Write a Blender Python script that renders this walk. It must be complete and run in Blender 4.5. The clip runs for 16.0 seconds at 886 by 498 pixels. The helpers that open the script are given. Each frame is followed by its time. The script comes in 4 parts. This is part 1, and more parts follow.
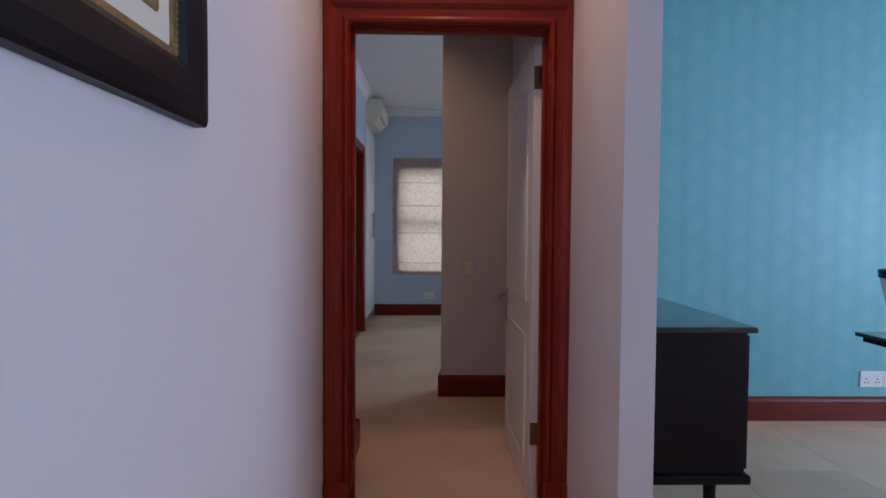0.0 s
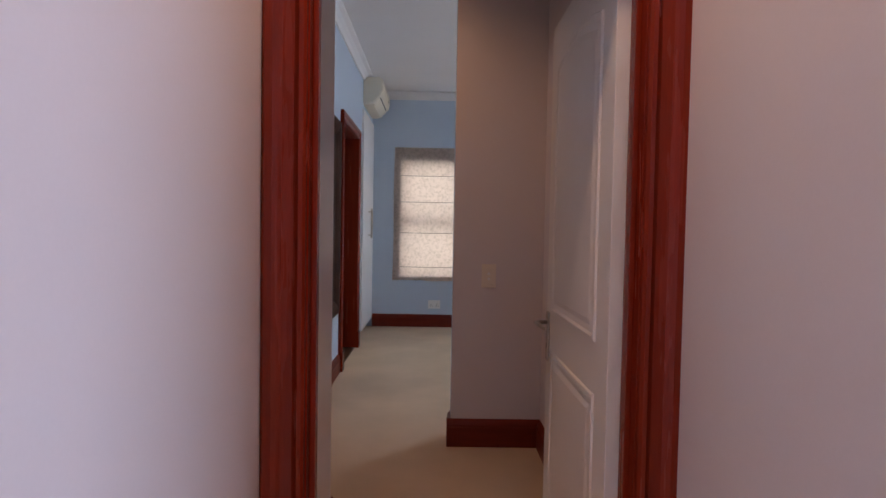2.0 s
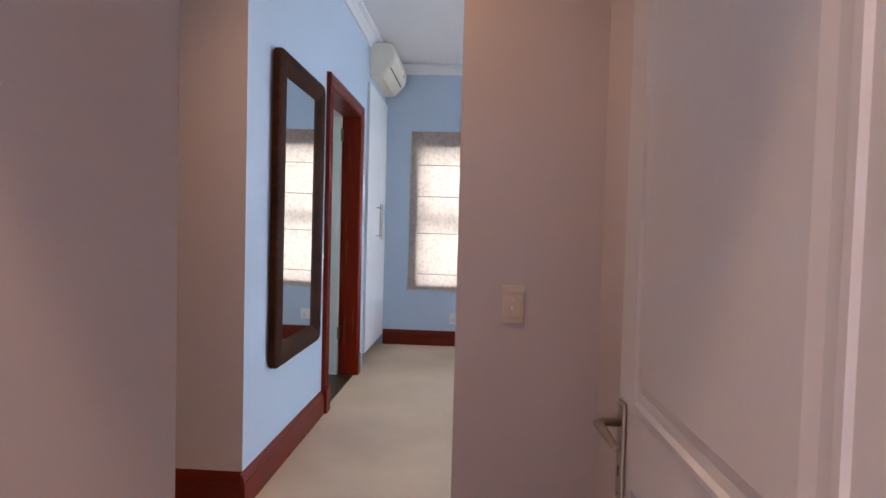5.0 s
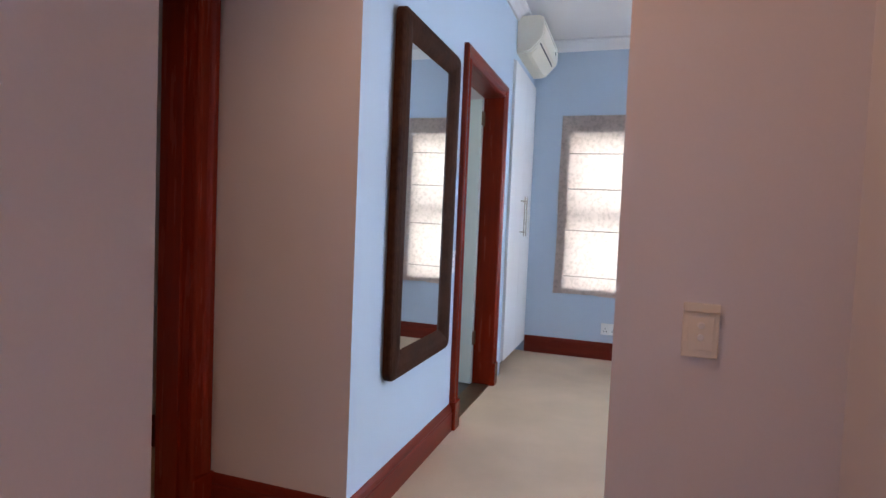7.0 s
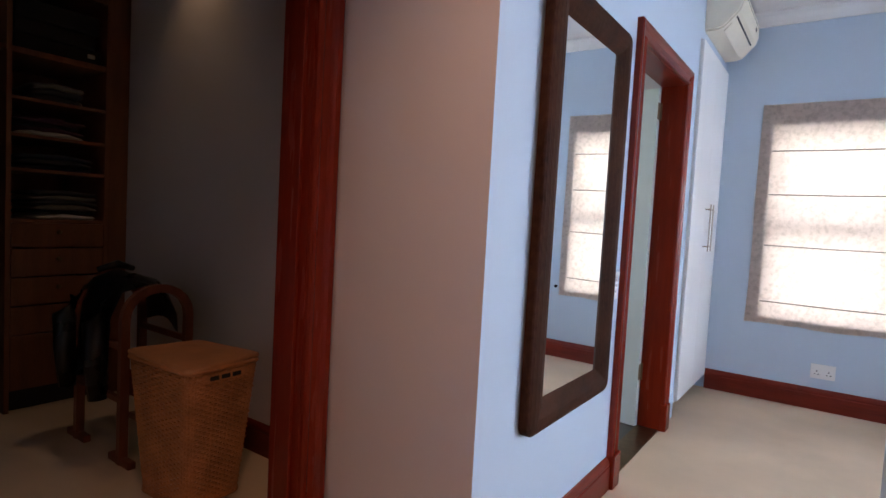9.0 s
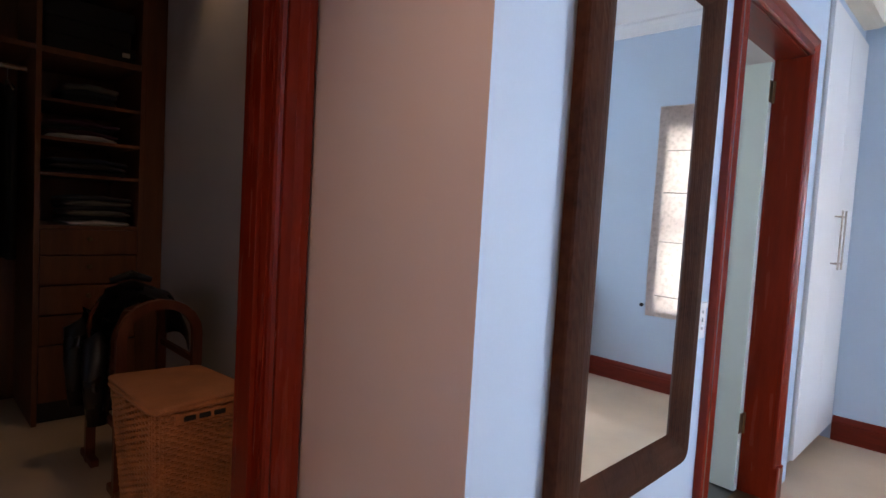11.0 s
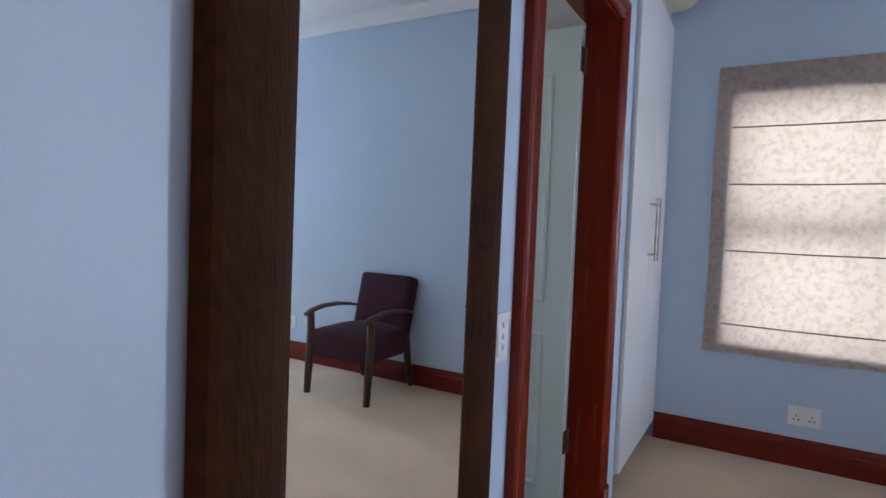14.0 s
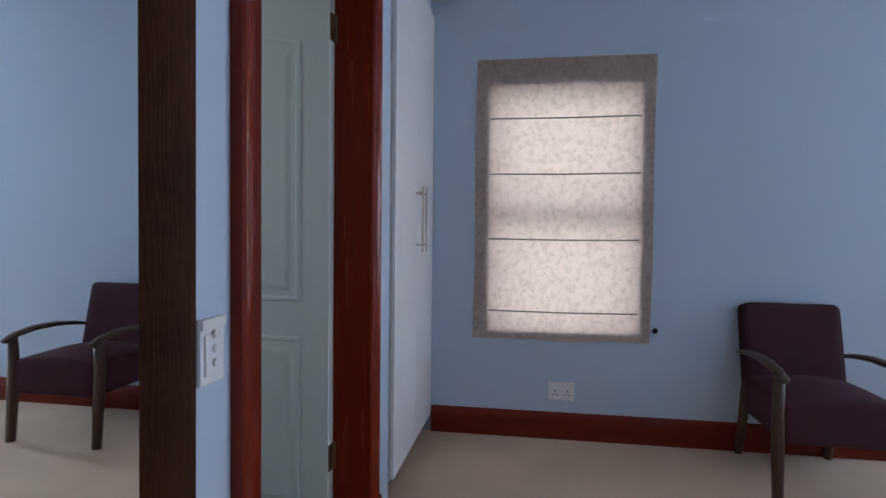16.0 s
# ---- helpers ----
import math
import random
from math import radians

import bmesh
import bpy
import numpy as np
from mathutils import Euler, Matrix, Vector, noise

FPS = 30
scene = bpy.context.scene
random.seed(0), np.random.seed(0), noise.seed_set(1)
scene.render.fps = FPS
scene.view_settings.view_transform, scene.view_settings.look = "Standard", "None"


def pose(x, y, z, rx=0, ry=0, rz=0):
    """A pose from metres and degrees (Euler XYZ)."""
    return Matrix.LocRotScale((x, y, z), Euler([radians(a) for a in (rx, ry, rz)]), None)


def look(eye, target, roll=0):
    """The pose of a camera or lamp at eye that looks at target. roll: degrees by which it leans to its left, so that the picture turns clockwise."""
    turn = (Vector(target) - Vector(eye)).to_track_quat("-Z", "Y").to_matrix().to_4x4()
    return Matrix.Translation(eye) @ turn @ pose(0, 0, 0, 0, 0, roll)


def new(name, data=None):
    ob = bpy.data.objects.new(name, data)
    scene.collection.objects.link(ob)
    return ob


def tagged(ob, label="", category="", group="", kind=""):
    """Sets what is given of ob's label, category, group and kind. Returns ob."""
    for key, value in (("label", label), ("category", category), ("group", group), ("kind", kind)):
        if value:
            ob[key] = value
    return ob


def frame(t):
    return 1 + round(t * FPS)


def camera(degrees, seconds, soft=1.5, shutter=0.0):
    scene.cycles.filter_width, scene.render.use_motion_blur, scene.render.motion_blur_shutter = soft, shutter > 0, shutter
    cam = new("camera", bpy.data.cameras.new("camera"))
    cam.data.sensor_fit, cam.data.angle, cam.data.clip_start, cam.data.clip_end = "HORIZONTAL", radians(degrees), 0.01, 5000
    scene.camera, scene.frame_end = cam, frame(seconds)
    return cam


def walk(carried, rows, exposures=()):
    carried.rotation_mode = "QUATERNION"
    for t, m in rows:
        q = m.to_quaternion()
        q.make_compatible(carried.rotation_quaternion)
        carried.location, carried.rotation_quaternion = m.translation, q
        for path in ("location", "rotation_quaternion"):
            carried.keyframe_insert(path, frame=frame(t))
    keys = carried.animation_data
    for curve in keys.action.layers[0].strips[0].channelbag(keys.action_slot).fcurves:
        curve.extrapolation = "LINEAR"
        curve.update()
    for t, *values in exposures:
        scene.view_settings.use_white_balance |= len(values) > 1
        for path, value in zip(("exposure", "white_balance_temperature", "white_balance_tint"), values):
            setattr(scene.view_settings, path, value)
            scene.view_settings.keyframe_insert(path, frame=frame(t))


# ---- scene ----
cam = camera(76.8, 16.0)
PATH = [
    (0, (0.408, -0.191, 1.226), (0.445, 1.807, 1.152), 0.4),
    (0.5, (0.417, 0.075, 1.218), (0.455, 2.074, 1.151), 0.7),
    (1, (0.416, 0.295, 1.217), (0.445, 2.294, 1.148), 0.7),
    (1.5, (0.389, 0.538, 1.219), (0.412, 2.537, 1.149), 0.9),
    (2, (0.38, 0.765, 1.212), (0.403, 2.764, 1.141), 1.0),
    (2.5, (0.408, 0.976, 1.217), (0.434, 2.974, 1.148), 1.0),
    (3, (0.452, 1.185, 1.223), (0.477, 3.184, 1.158), 1.0),
    (5.5, (0.546, 2.034, 1.207), (0.331, 4.021, 1.128), 1.7),
    (6, (0.55, 2.151, 1.191), (0.205, 4.119, 1.107), 1.9),
    (6.5, (0.532, 2.284, 1.19), (0.038, 4.22, 1.1), 2.2),
    (7, (0.505, 2.408, 1.189), (-0.131, 4.301, 1.092), 2.4),
    (7.5, (0.483, 2.515, 1.2), (-0.283, 4.36, 1.098), 2.6),
    (8, (0.458, 2.635, 1.213), (-0.444, 4.417, 1.106), 2.7),
    (8.5, (0.42, 2.738, 1.218), (-0.603, 4.452, 1.11), 2.9),
    (9, (0.388, 2.832, 1.235), (-0.765, 4.463, 1.123), 3.1),
    (9.5, (0.334, 2.968, 1.259), (-0.936, 4.508, 1.143), 3.3),
    (12, (0.247, 3.658, 1.272), (-1.176, 5.059, 1.155), 3.3),
    (12.5, (0.204, 3.777, 1.273), (-1.157, 5.238, 1.159), 3.0),
    (13, (0.157, 3.873, 1.269), (-1.104, 5.422, 1.162), 2.8),
    (13.5, (0.13, 3.966, 1.252), (-1.003, 5.611, 1.155), 2.5),
    (14, (0.138, 4.063, 1.244), (-0.864, 5.792, 1.158), 2.2),
    (14.5, (0.145, 4.161, 1.239), (-0.697, 5.974, 1.156), 1.8),
    (15, (0.159, 4.235, 1.219), (-0.52, 6.115, 1.147), 1.3),
    (15.5, (0.157, 4.305, 1.204), (-0.351, 6.238, 1.139), 1.0),
    (16, (0.172, 4.362, 1.199), (-0.137, 6.336, 1.137), 0.6),
]
walk(cam, [(t, look(eye, target, roll)) for t, eye, target, roll in PATH],
     [(0, -0.1, 6150, 16), (1, 0.06, 6300, 17), (2, 0.37, 6850, 18), (3, 0.7, 6700, 18), (5.5, 1.22, 6250, 14), (7, 1.3, 6150, 14), (9, 1.38, 6300, 16),
      (12, 1.5, 6200, 15), (12.5, 1.42, 6200, 15), (13.5, 0.92, 6150, 16), (14.5, 0.58, 6100, 16), (16, 0.38, 6080, 16)])

# ---- world, sun, large lights ----
world = bpy.data.worlds.new("sky")
scene.world = world
world.use_nodes = True
wn = world.node_tree.nodes
sky = wn.new("ShaderNodeTexSky")
sky.sky_type, sky.sun_disc, sky.sun_elevation, sky.sun_rotation = "NISHITA", False, radians(58), radians(170)
sky.dust_density = 3.0
wn["Background"].inputs[1].default_value = 0.15
world.node_tree.links.new(sky.outputs[0], wn["Background"].inputs[0])


def lamp(name, kind, m, power, colour, **more):
    data = bpy.data.lights.new(name, kind)
    data.energy, data.color = power, colour
    if "size" in more:
        data.shape, data.size, data.size_y = "RECTANGLE", more["size"][0], more["size"][1]
    if "cone" in more:
        data.spot_size, data.spot_blend = radians(more["cone"]), 1.0
    if "radius" in more:
        data.shadow_soft_size = more["radius"]
    if "angle" in more:
        data.angle = radians(more["angle"])
    ob = new(name, data)
    ob.matrix_world = m
    return ob


lamp("sun", "SUN", look((0, 0, 20), (3.0, 12.0, 0)), 5.0, (1, 0.95, 0.88), angle=0.6)
# area lamps for daylight; only blind_window_light stands in a window in view
# lamp in an invented third window, gives the bedroom most of its daylight
lamp("bedroom_fill_light", "AREA", look((4.58, 7.70, 1.38), (3.7, 4, 1.0)), 75, (0.79, 0.88, 1.0), size=(0.6, 1.2))
lamp("blind_window_light", "AREA", look((0.355, 7.86, 1.335), (0.355, 4, 1.335)), 6.6, (0.93, 0.96, 1.0), size=(0.85, 1.42))
# inferred daylight from the living room side; its opening is unseen and assumed
lamp("living_daylight", "AREA", look((6.04, 0.1, 1.5), (0, -0.1, 1.2)), 165, (0.52, 0.68, 1.0), size=(3.4, 1.4))
# fill light added to brighten the bathroom; its wall opening is invented too
lamp("bathroom_fill_light", "AREA", look((-2.68, 5.6, 1.7), (-0.4, 5.9, 1.2)), 6, (0.9, 1.0, 0.97), size=(0.7, 0.9))
# warm recessed lamps
lamp("hall_lamp", "SPOT", look((0.45, 1.70, 2.83), (0.45, 1.70, 0)), 39, (1.0, 0.62, 0.38), cone=112, radius=0.04)
lamp("lobby_lamp", "SPOT", look((-0.12, 3.2, 2.83), (0.35, 4.1, 0)), 22.5, (1.0, 0.57, 0.32), cone=112, radius=0.04)
lamp("closet_lamp", "SPOT", look((-2.55, 4.49, 2.83), (-2.55, 4.49, 0)), 3.3, (1.0, 0.64, 0.32), cone=84, radius=0.04)

# ---- materials ----


def mat(name, colour, rough=0.6, metal=0.0, spread=0.08, scale=3.0, fine=60.0, bump=0.1, stretch=(1, 1, 1), coat=0.0, dist=0.002, per_object=0.0, spec=0.5):
    m = bpy.data.materials.new(name)
    m.use_nodes = True
    n, l = m.node_tree.nodes, m.node_tree.links
    b = n["Principled BSDF"]
    b.inputs["Metallic"].default_value = metal
    b.inputs["Specular IOR Level"].default_value = spec
    b.inputs["Coat Weight"].default_value = coat
    b.inputs["Coat Roughness"].default_value = 0.15
    co = n.new("ShaderNodeTexCoord")
    mp = n.new("ShaderNodeMapping")
    mp.inputs["Scale"].default_value = stretch
    l.new(co.outputs["Object"], mp.inputs[0])
    big, small = n.new("ShaderNodeTexNoise"), n.new("ShaderNodeTexNoise")
    big.inputs["Scale"].default_value, small.inputs["Scale"].default_value = scale, fine
    big.inputs["Detail"].default_value = small.inputs["Detail"].default_value = 4
    l.new(mp.outputs[0], big.inputs[0])
    l.new(mp.outputs[0], small.inputs[0])
    add = n.new("ShaderNodeMath")
    add.operation = "MULTIPLY_ADD"
    l.new(small.outputs[0], add.inputs[0])
    add.inputs[1].default_value = 0.5
    l.new(big.outputs[0], add.inputs[2])
    ramp = n.new("ShaderNodeMapRange")
    ramp.inputs[1].default_value, ramp.inputs[2].default_value = 0.45, 1.05
    ramp.inputs[3].default_value, ramp.inputs[4].default_value = 1 - spread, 1 + spread
    l.new(add.outputs[0], ramp.inputs[0])
    tint = n.new("ShaderNodeVectorMath")
    tint.operation = "SCALE"
    tint.inputs[0].default_value = colour
    l.new(ramp.outputs[0], tint.inputs["Scale"])
    last = tint.outputs[0]
    if per_object:
        info = n.new("ShaderNodeObjectInfo")
        r2 = n.new("ShaderNodeMapRange")
        r2.inputs[3].default_value, r2.inputs[4].default_value = 1 - per_object, 1 + per_object
        l.new(info.outputs["Random"], r2.inputs[0])
        t2 = n.new("ShaderNodeVectorMath")
        t2.operation = "SCALE"
        l.new(last, t2.inputs[0])
        l.new(r2.outputs[0], t2.inputs["Scale"])
        last = t2.outputs[0]
    l.new(last, b.inputs["Base Color"])
    rr = n.new("ShaderNodeMapRange")
    rr.inputs[3].default_value, rr.inputs[4].default_value = max(0, rough - 0.06), min(1, rough + 0.06)
    l.new(big.outputs[0], rr.inputs[0])
    l.new(rr.outputs[0], b.inputs["Roughness"])
    if bump:
        bp = n.new("ShaderNodeBump")
        bp.inputs["Strength"].default_value, bp.inputs["Distance"].default_value = bump, dist
        l.new(small.outputs[0], bp.inputs["Height"])
        l.new(bp.outputs[0], b.inputs["Normal"])
    return m


WHITE_PAINT = mat("warm_white_wall_paint", (0.64, 0.60, 0.61), 0.38, spread=0.025, scale=1.4, fine=140, bump=0.12, dist=0.001)
BLUE_PAINT = mat("pale_blue_wall_paint", (0.51, 0.61, 0.72), 0.5, spread=0.025, scale=1.4, fine=140, bump=0.12, dist=0.001)
CEIL = mat("white_ceiling_paint", (0.78, 0.78, 0.78), 0.8, spread=0.02, fine=120, bump=0.1)
GLOSS_WHITE = mat("white_enamel", (0.72, 0.70, 0.67), 0.35, spread=0.03, scale=2, fine=90, bump=0.05, dist=0.0006, stretch=(1, 1, 0.3))
BATH_WHITE = mat("pale_green_white_enamel", (0.66, 0.74, 0.70), 0.4, spread=0.03, fine=90, bump=0.05, dist=0.0006)
CUPBOARD = mat("white_melamine", (0.80, 0.80, 0.79), 0.4, spread=0.02, fine=80, bump=0.03, dist=0.0005)
MAHOGANY = mat("varnished_mahogany", (0.19, 0.017, 0.005), 0.26, spread=0.22, scale=5, fine=38, bump=0.12, stretch=(6, 6, 0.5), coat=0.04, dist=0.001, spec=0.24)
MAHOGANY_X = mat("varnished_mahogany_along_x", (0.15, 0.015, 0.006), 0.36, spread=0.28, scale=5, fine=38, bump=0.12, stretch=(0.5, 6, 6), coat=0.04, dist=0.001, spec=0.24)
MAHOGANY_Y = mat("varnished_mahogany_along_y", (0.15, 0.015, 0.006), 0.36, spread=0.28, scale=5, fine=38, bump=0.12, stretch=(6, 0.5, 6), coat=0.04, dist=0.001, spec=0.24)
CARPET = mat("beige_loop_carpet", (0.62, 0.475, 0.335), 0.95, spread=0.17, scale=1.7, fine=420, bump=0.5, dist=0.004)
TILE = mat("cream_porcelain_tile", (0.84, 0.54, 0.34), 0.25, spread=0.08, scale=3, fine=30, bump=0.02, per_object=0.05)
GROUT = mat("grey_grout", (0.25, 0.23, 0.20), 0.9, fine=150)
SLATE = mat("dark_bathroom_tile", (0.10, 0.10, 0.095), 0.4, spread=0.2)
BLACKWOOD = mat("black_stained_wood", (0.010, 0.008, 0.009), 0.38, spread=0.35, scale=4, fine=50, bump=0.08, stretch=(1, 1, 5), coat=0.02, dist=0.0008, spec=0.15)
BLACKTOP = mat("black_polished_wood_top", (0.014, 0.013, 0.013), 0.16, spread=0.3, scale=4, fine=50, bump=0.03, coat=0.5, dist=0.0005)
CHROME = mat("brushed_steel", (0.42, 0.375, 0.315), 0.3, 1.0, spread=0.08, fine=160, bump=0.05, dist=0.0004)
BRASS = mat("tarnished_brass", (0.22, 0.15, 0.08), 0.4, 1.0, spread=0.25, scale=25, fine=160)
PLASTIC = mat("cream_plastic", (0.74, 0.68, 0.58), 0.35, spread=0.03, bump=0.02)
PLASTIC_W = mat("white_plastic", (0.80, 0.80, 0.79), 0.32, spread=0.02, bump=0.02)
AC_WHITE = mat("aged_white_plastic", (0.86, 0.79, 0.64), 0.42, spread=0.05, scale=4, bump=0.02)
DARK = mat("dark_slot", (0.02, 0.02, 0.02), 0.6, spread=0.1)
UPHOLSTERY = mat("aubergine_woven_upholstery", (0.050, 0.010, 0.022), 0.9, spread=0.28, scale=7, fine=330, bump=0.5, dist=0.003)
CHAIRWOOD = mat("dark_walnut_chair_wood", (0.058, 0.026, 0.013), 0.42, spread=0.35, scale=6, fine=50, stretch=(4, 4, 0.7), coat=0.05)
CLOSETWOOD = mat("cherry_veneer", (0.17, 0.062, 0.024), 0.42, spread=0.28, scale=4, fine=40, stretch=(1, 5, 0.5), bump=0.06)
VALETWOOD = mat("reddish_beech", (0.20, 0.060, 0.028), 0.42, spread=0.25, scale=6, fine=50, stretch=(1, 4, 0.7))
WICKER = mat("golden_wicker", (0.52, 0.21, 0.078), 0.6, spread=0.38, scale=9, fine=130, bump=0.4, dist=0.002)
LID = mat("wicker_lid", (0.50, 0.21, 0.085), 0.6, spread=0.25, scale=7, fine=190, bump=0.7, dist=0.004)
CLOTH_BLACK = mat("black_cloth", (0.010, 0.010, 0.012), 0.8, spread=0.3, scale=8, fine=220, bump=0.3)
LEATHER = mat("black_glossy_jacket", (0.008, 0.008, 0.010), 0.28, spread=0.3, scale=8, fine=90, bump=0.3)
CLOTHS = [mat(f"folded_cloth_{n}", c, 0.9, spread=0.25, scale=9, fine=240, bump=0.4) for n, c in (
    ("charcoal", (0.03, 0.03, 0.035)), ("plum", (0.07, 0.02, 0.04)), ("white", (0.55, 0.53, 0.50)), ("navy", (0.02, 0.025, 0.05)), ("stone", (0.16, 0.15, 0.13)))]
ROD = mat("blind_rod_pocket", (0.26, 0.22, 0.19), 0.9, spread=0.1)
CREAM = mat("cream_mount_board", (0.66, 0.60, 0.48), 0.85, spread=0.03, fine=200)
GILT = mat("gilt_beading", (0.36, 0.26, 0.12), 0.4, 0.8, spread=0.3, scale=60, fine=200)
CERAMIC = mat("white_ceramic", (0.72, 0.71, 0.70), 0.25, spread=0.03)
GRASS = mat("lawn", (0.07, 0.13, 0.03), 0.95, spread=0.4, scale=0.5, fine=12, bump=0.5)
LEAF = mat("leaf", (0.32, 0.48, 0.33), 0.5, spread=0.4, scale=2, fine=20, bump=0)
BARK = mat("bark", (0.10, 0.075, 0.05), 0.9, spread=0.3, scale=8)


def mixed(m, pick, other):
    """Set another colour where the node output pick(n, l, coordinate) says."""
    n, l = m.node_tree.nodes, m.node_tree.links
    b = n["Principled BSDF"]
    base = b.inputs["Base Color"].links[0].from_socket
    co = n.new("ShaderNodeTexCoord")
    mix = n.new("ShaderNodeMix")
    mix.data_type = "RGBA"
    l.new(pick(n, l, co.outputs["Object"]), mix.inputs[0])
    l.new(base, mix.inputs[6])
    mix.inputs[7].default_value = (*other, 1)
    l.new(mix.outputs[2], b.inputs["Base Color"])
    return m


def node_math(n, l, op, a, b=None):
    k = n.new("ShaderNodeMath")
    k.operation = op
    for i, v in enumerate((a, b)):
        if v is None:
            continue
        if isinstance(v, (int, float)):
            k.inputs[i].default_value = v
        else:
            l.new(v, k.inputs[i])
    return k.outputs[0]


def damask(n, l, co):
    """Upright wavy stripes 14 cm apart with half-dropped leaf motifs between them."""
    sep, nz = n.new("ShaderNodeSeparateXYZ"), n.new("ShaderNodeTexNoise")
    nz.inputs["Scale"].default_value, nz.inputs["Detail"].default_value = 24, 4
    l.new(co, nz.inputs[0])
    l.new(co, sep.inputs[0])
    x, z = sep.outputs[0], sep.outputs[2]
    sway = node_math(n, l, "MULTIPLY", node_math(n, l, "SINE", node_math(n, l, "MULTIPLY", z, 33.0)), 0.06)
    u = node_math(n, l, "ADD", node_math(n, l, "MULTIPLY", x, 7.0), sway)
    across = node_math(n, l, "ABSOLUTE", node_math(n, l, "SUBTRACT", node_math(n, l, "FRACT", u), 0.5))
    drop = node_math(n, l, "MULTIPLY", node_math(n, l, "FLOOR", u), 0.5)
    v = node_math(n, l, "ADD", node_math(n, l, "MULTIPLY", z, 5.2), drop)
    along = node_math(n, l, "ABSOLUTE", node_math(n, l, "SUBTRACT", node_math(n, l, "FRACT", v), 0.5))
    far = node_math(n, l, "ADD", node_math(n, l, "MULTIPLY", across, 2.2), node_math(n, l, "MULTIPLY", along, 1.9))
    far = node_math(n, l, "ADD", far, node_math(n, l, "MULTIPLY", node_math(n, l, "SUBTRACT", nz.outputs[0], 0.5), 1.1))
    motif, line = n.new("ShaderNodeMapRange"), n.new("ShaderNodeMapRange")
    motif.inputs[1].default_value, motif.inputs[2].default_value, motif.inputs[3].default_value, motif.inputs[4].default_value = 0.35, 1.0, 0.55, 0.22
    line.inputs[1].default_value, line.inputs[2].default_value, line.inputs[3].default_value, line.inputs[4].default_value = 0.43, 0.485, 0.0, 0.3
    l.new(far, motif.inputs[0])
    l.new(across, line.inputs[0])
    return node_math(n, l, "MAXIMUM", node_math(n, l, "SUBTRACT", motif.outputs[0], line.outputs[0]), 0.0)


TEAL = mixed(mat("teal_damask_wallpaper", (0.15, 0.45, 0.47), 0.42, spread=0.05, scale=1.5, fine=120, bump=0.1), damask, (0.23, 0.52, 0.52))

tn, tl = TEAL.node_tree.nodes, TEAL.node_tree.links
shine = tn.new("ShaderNodeMapRange")
shine.inputs[3].default_value, shine.inputs[4].default_value = 0.50, 0.26
tl.new(tn["Mix"].inputs[0].links[0].from_socket, shine.inputs[0])
tl.new(shine.outputs[0], tn["Principled BSDF"].inputs["Roughness"])


def blotches(scale, lo, hi, most):
    def pick(n, l, co):
        nz = n.new("ShaderNodeTexNoise")
        nz.inputs["Scale"].default_value, nz.inputs["Detail"].default_value = scale, 5
        l.new(co, nz.inputs[0])
        r = n.new("ShaderNodeMapRange")
        r.inputs[1].default_value, r.inputs[2].default_value, r.inputs[4].default_value = lo, hi, most
        l.new(nz.outputs[0], r.inputs[0])
        return r.outputs[0]
    return pick


def rings(n, l, co):
    """Carved wood-figure lines."""
    w = n.new("ShaderNodeTexWave")
    w.wave_type, w.rings_direction = "RINGS", "X"
    w.inputs["Scale"].default_value, w.inputs["Distortion"].default_value, w.inputs["Detail"].default_value, w.inputs["Detail Scale"].default_value = 17, 14, 3, 0.8
    mp = n.new("ShaderNodeMapping")
    mp.inputs["Scale"].default_value = (1, 2.6, 0.35)
    l.new(co, mp.inputs[0])
    l.new(mp.outputs[0], w.inputs[0])
    b = n["Principled BSDF"]
    bp = n.new("ShaderNodeBump")
    bp.inputs["Strength"].default_value, bp.inputs["Distance"].default_value = 0.22, 0.002
    l.new(w.outputs[1], bp.inputs["Height"])
    l.new(bp.outputs[0], b.inputs["Normal"])
    nz = n.new("ShaderNodeTexNoise")
    nz.inputs["Scale"].default_value = 7
    l.new(co, nz.inputs[0])
    return node_math(n, l, "MULTIPLY", node_math(n, l, "MULTIPLY", w.outputs[1], nz.outputs[0]), 0.42)


MIRRORWOOD = mixed(mat("dark_carved_hardwood", (0.038, 0.012, 0.005), 0.66, spread=0.6, scale=8, fine=60, bump=0.25, spec=0.08), rings, (0.08, 0.029, 0.012))
PAINTING = mixed(mat("painted_landscape", (0.20, 0.13, 0.045), 0.5, spread=0.4, scale=6, fine=40), blotches(7, 0.45, 0.65, 0.9), (0.42, 0.36, 0.22))

MIRROR = bpy.data.materials.new("mirror_glass")
MIRROR.use_nodes = True
mb = MIRROR.node_tree.nodes["Principled BSDF"]
mb.inputs["Base Color"].default_value, mb.inputs["Metallic"].default_value, mb.inputs["Roughness"].default_value = (0.95, 0.975, 0.965, 1), 1, 0.012

GLASS = bpy.data.materials.new("window_glass")
GLASS.use_nodes = True
gb = GLASS.node_tree.nodes["Principled BSDF"]
gb.inputs["Transmission Weight"].default_value, gb.inputs["Roughness"].default_value, gb.inputs["IOR"].default_value = 1, 0, 1.1


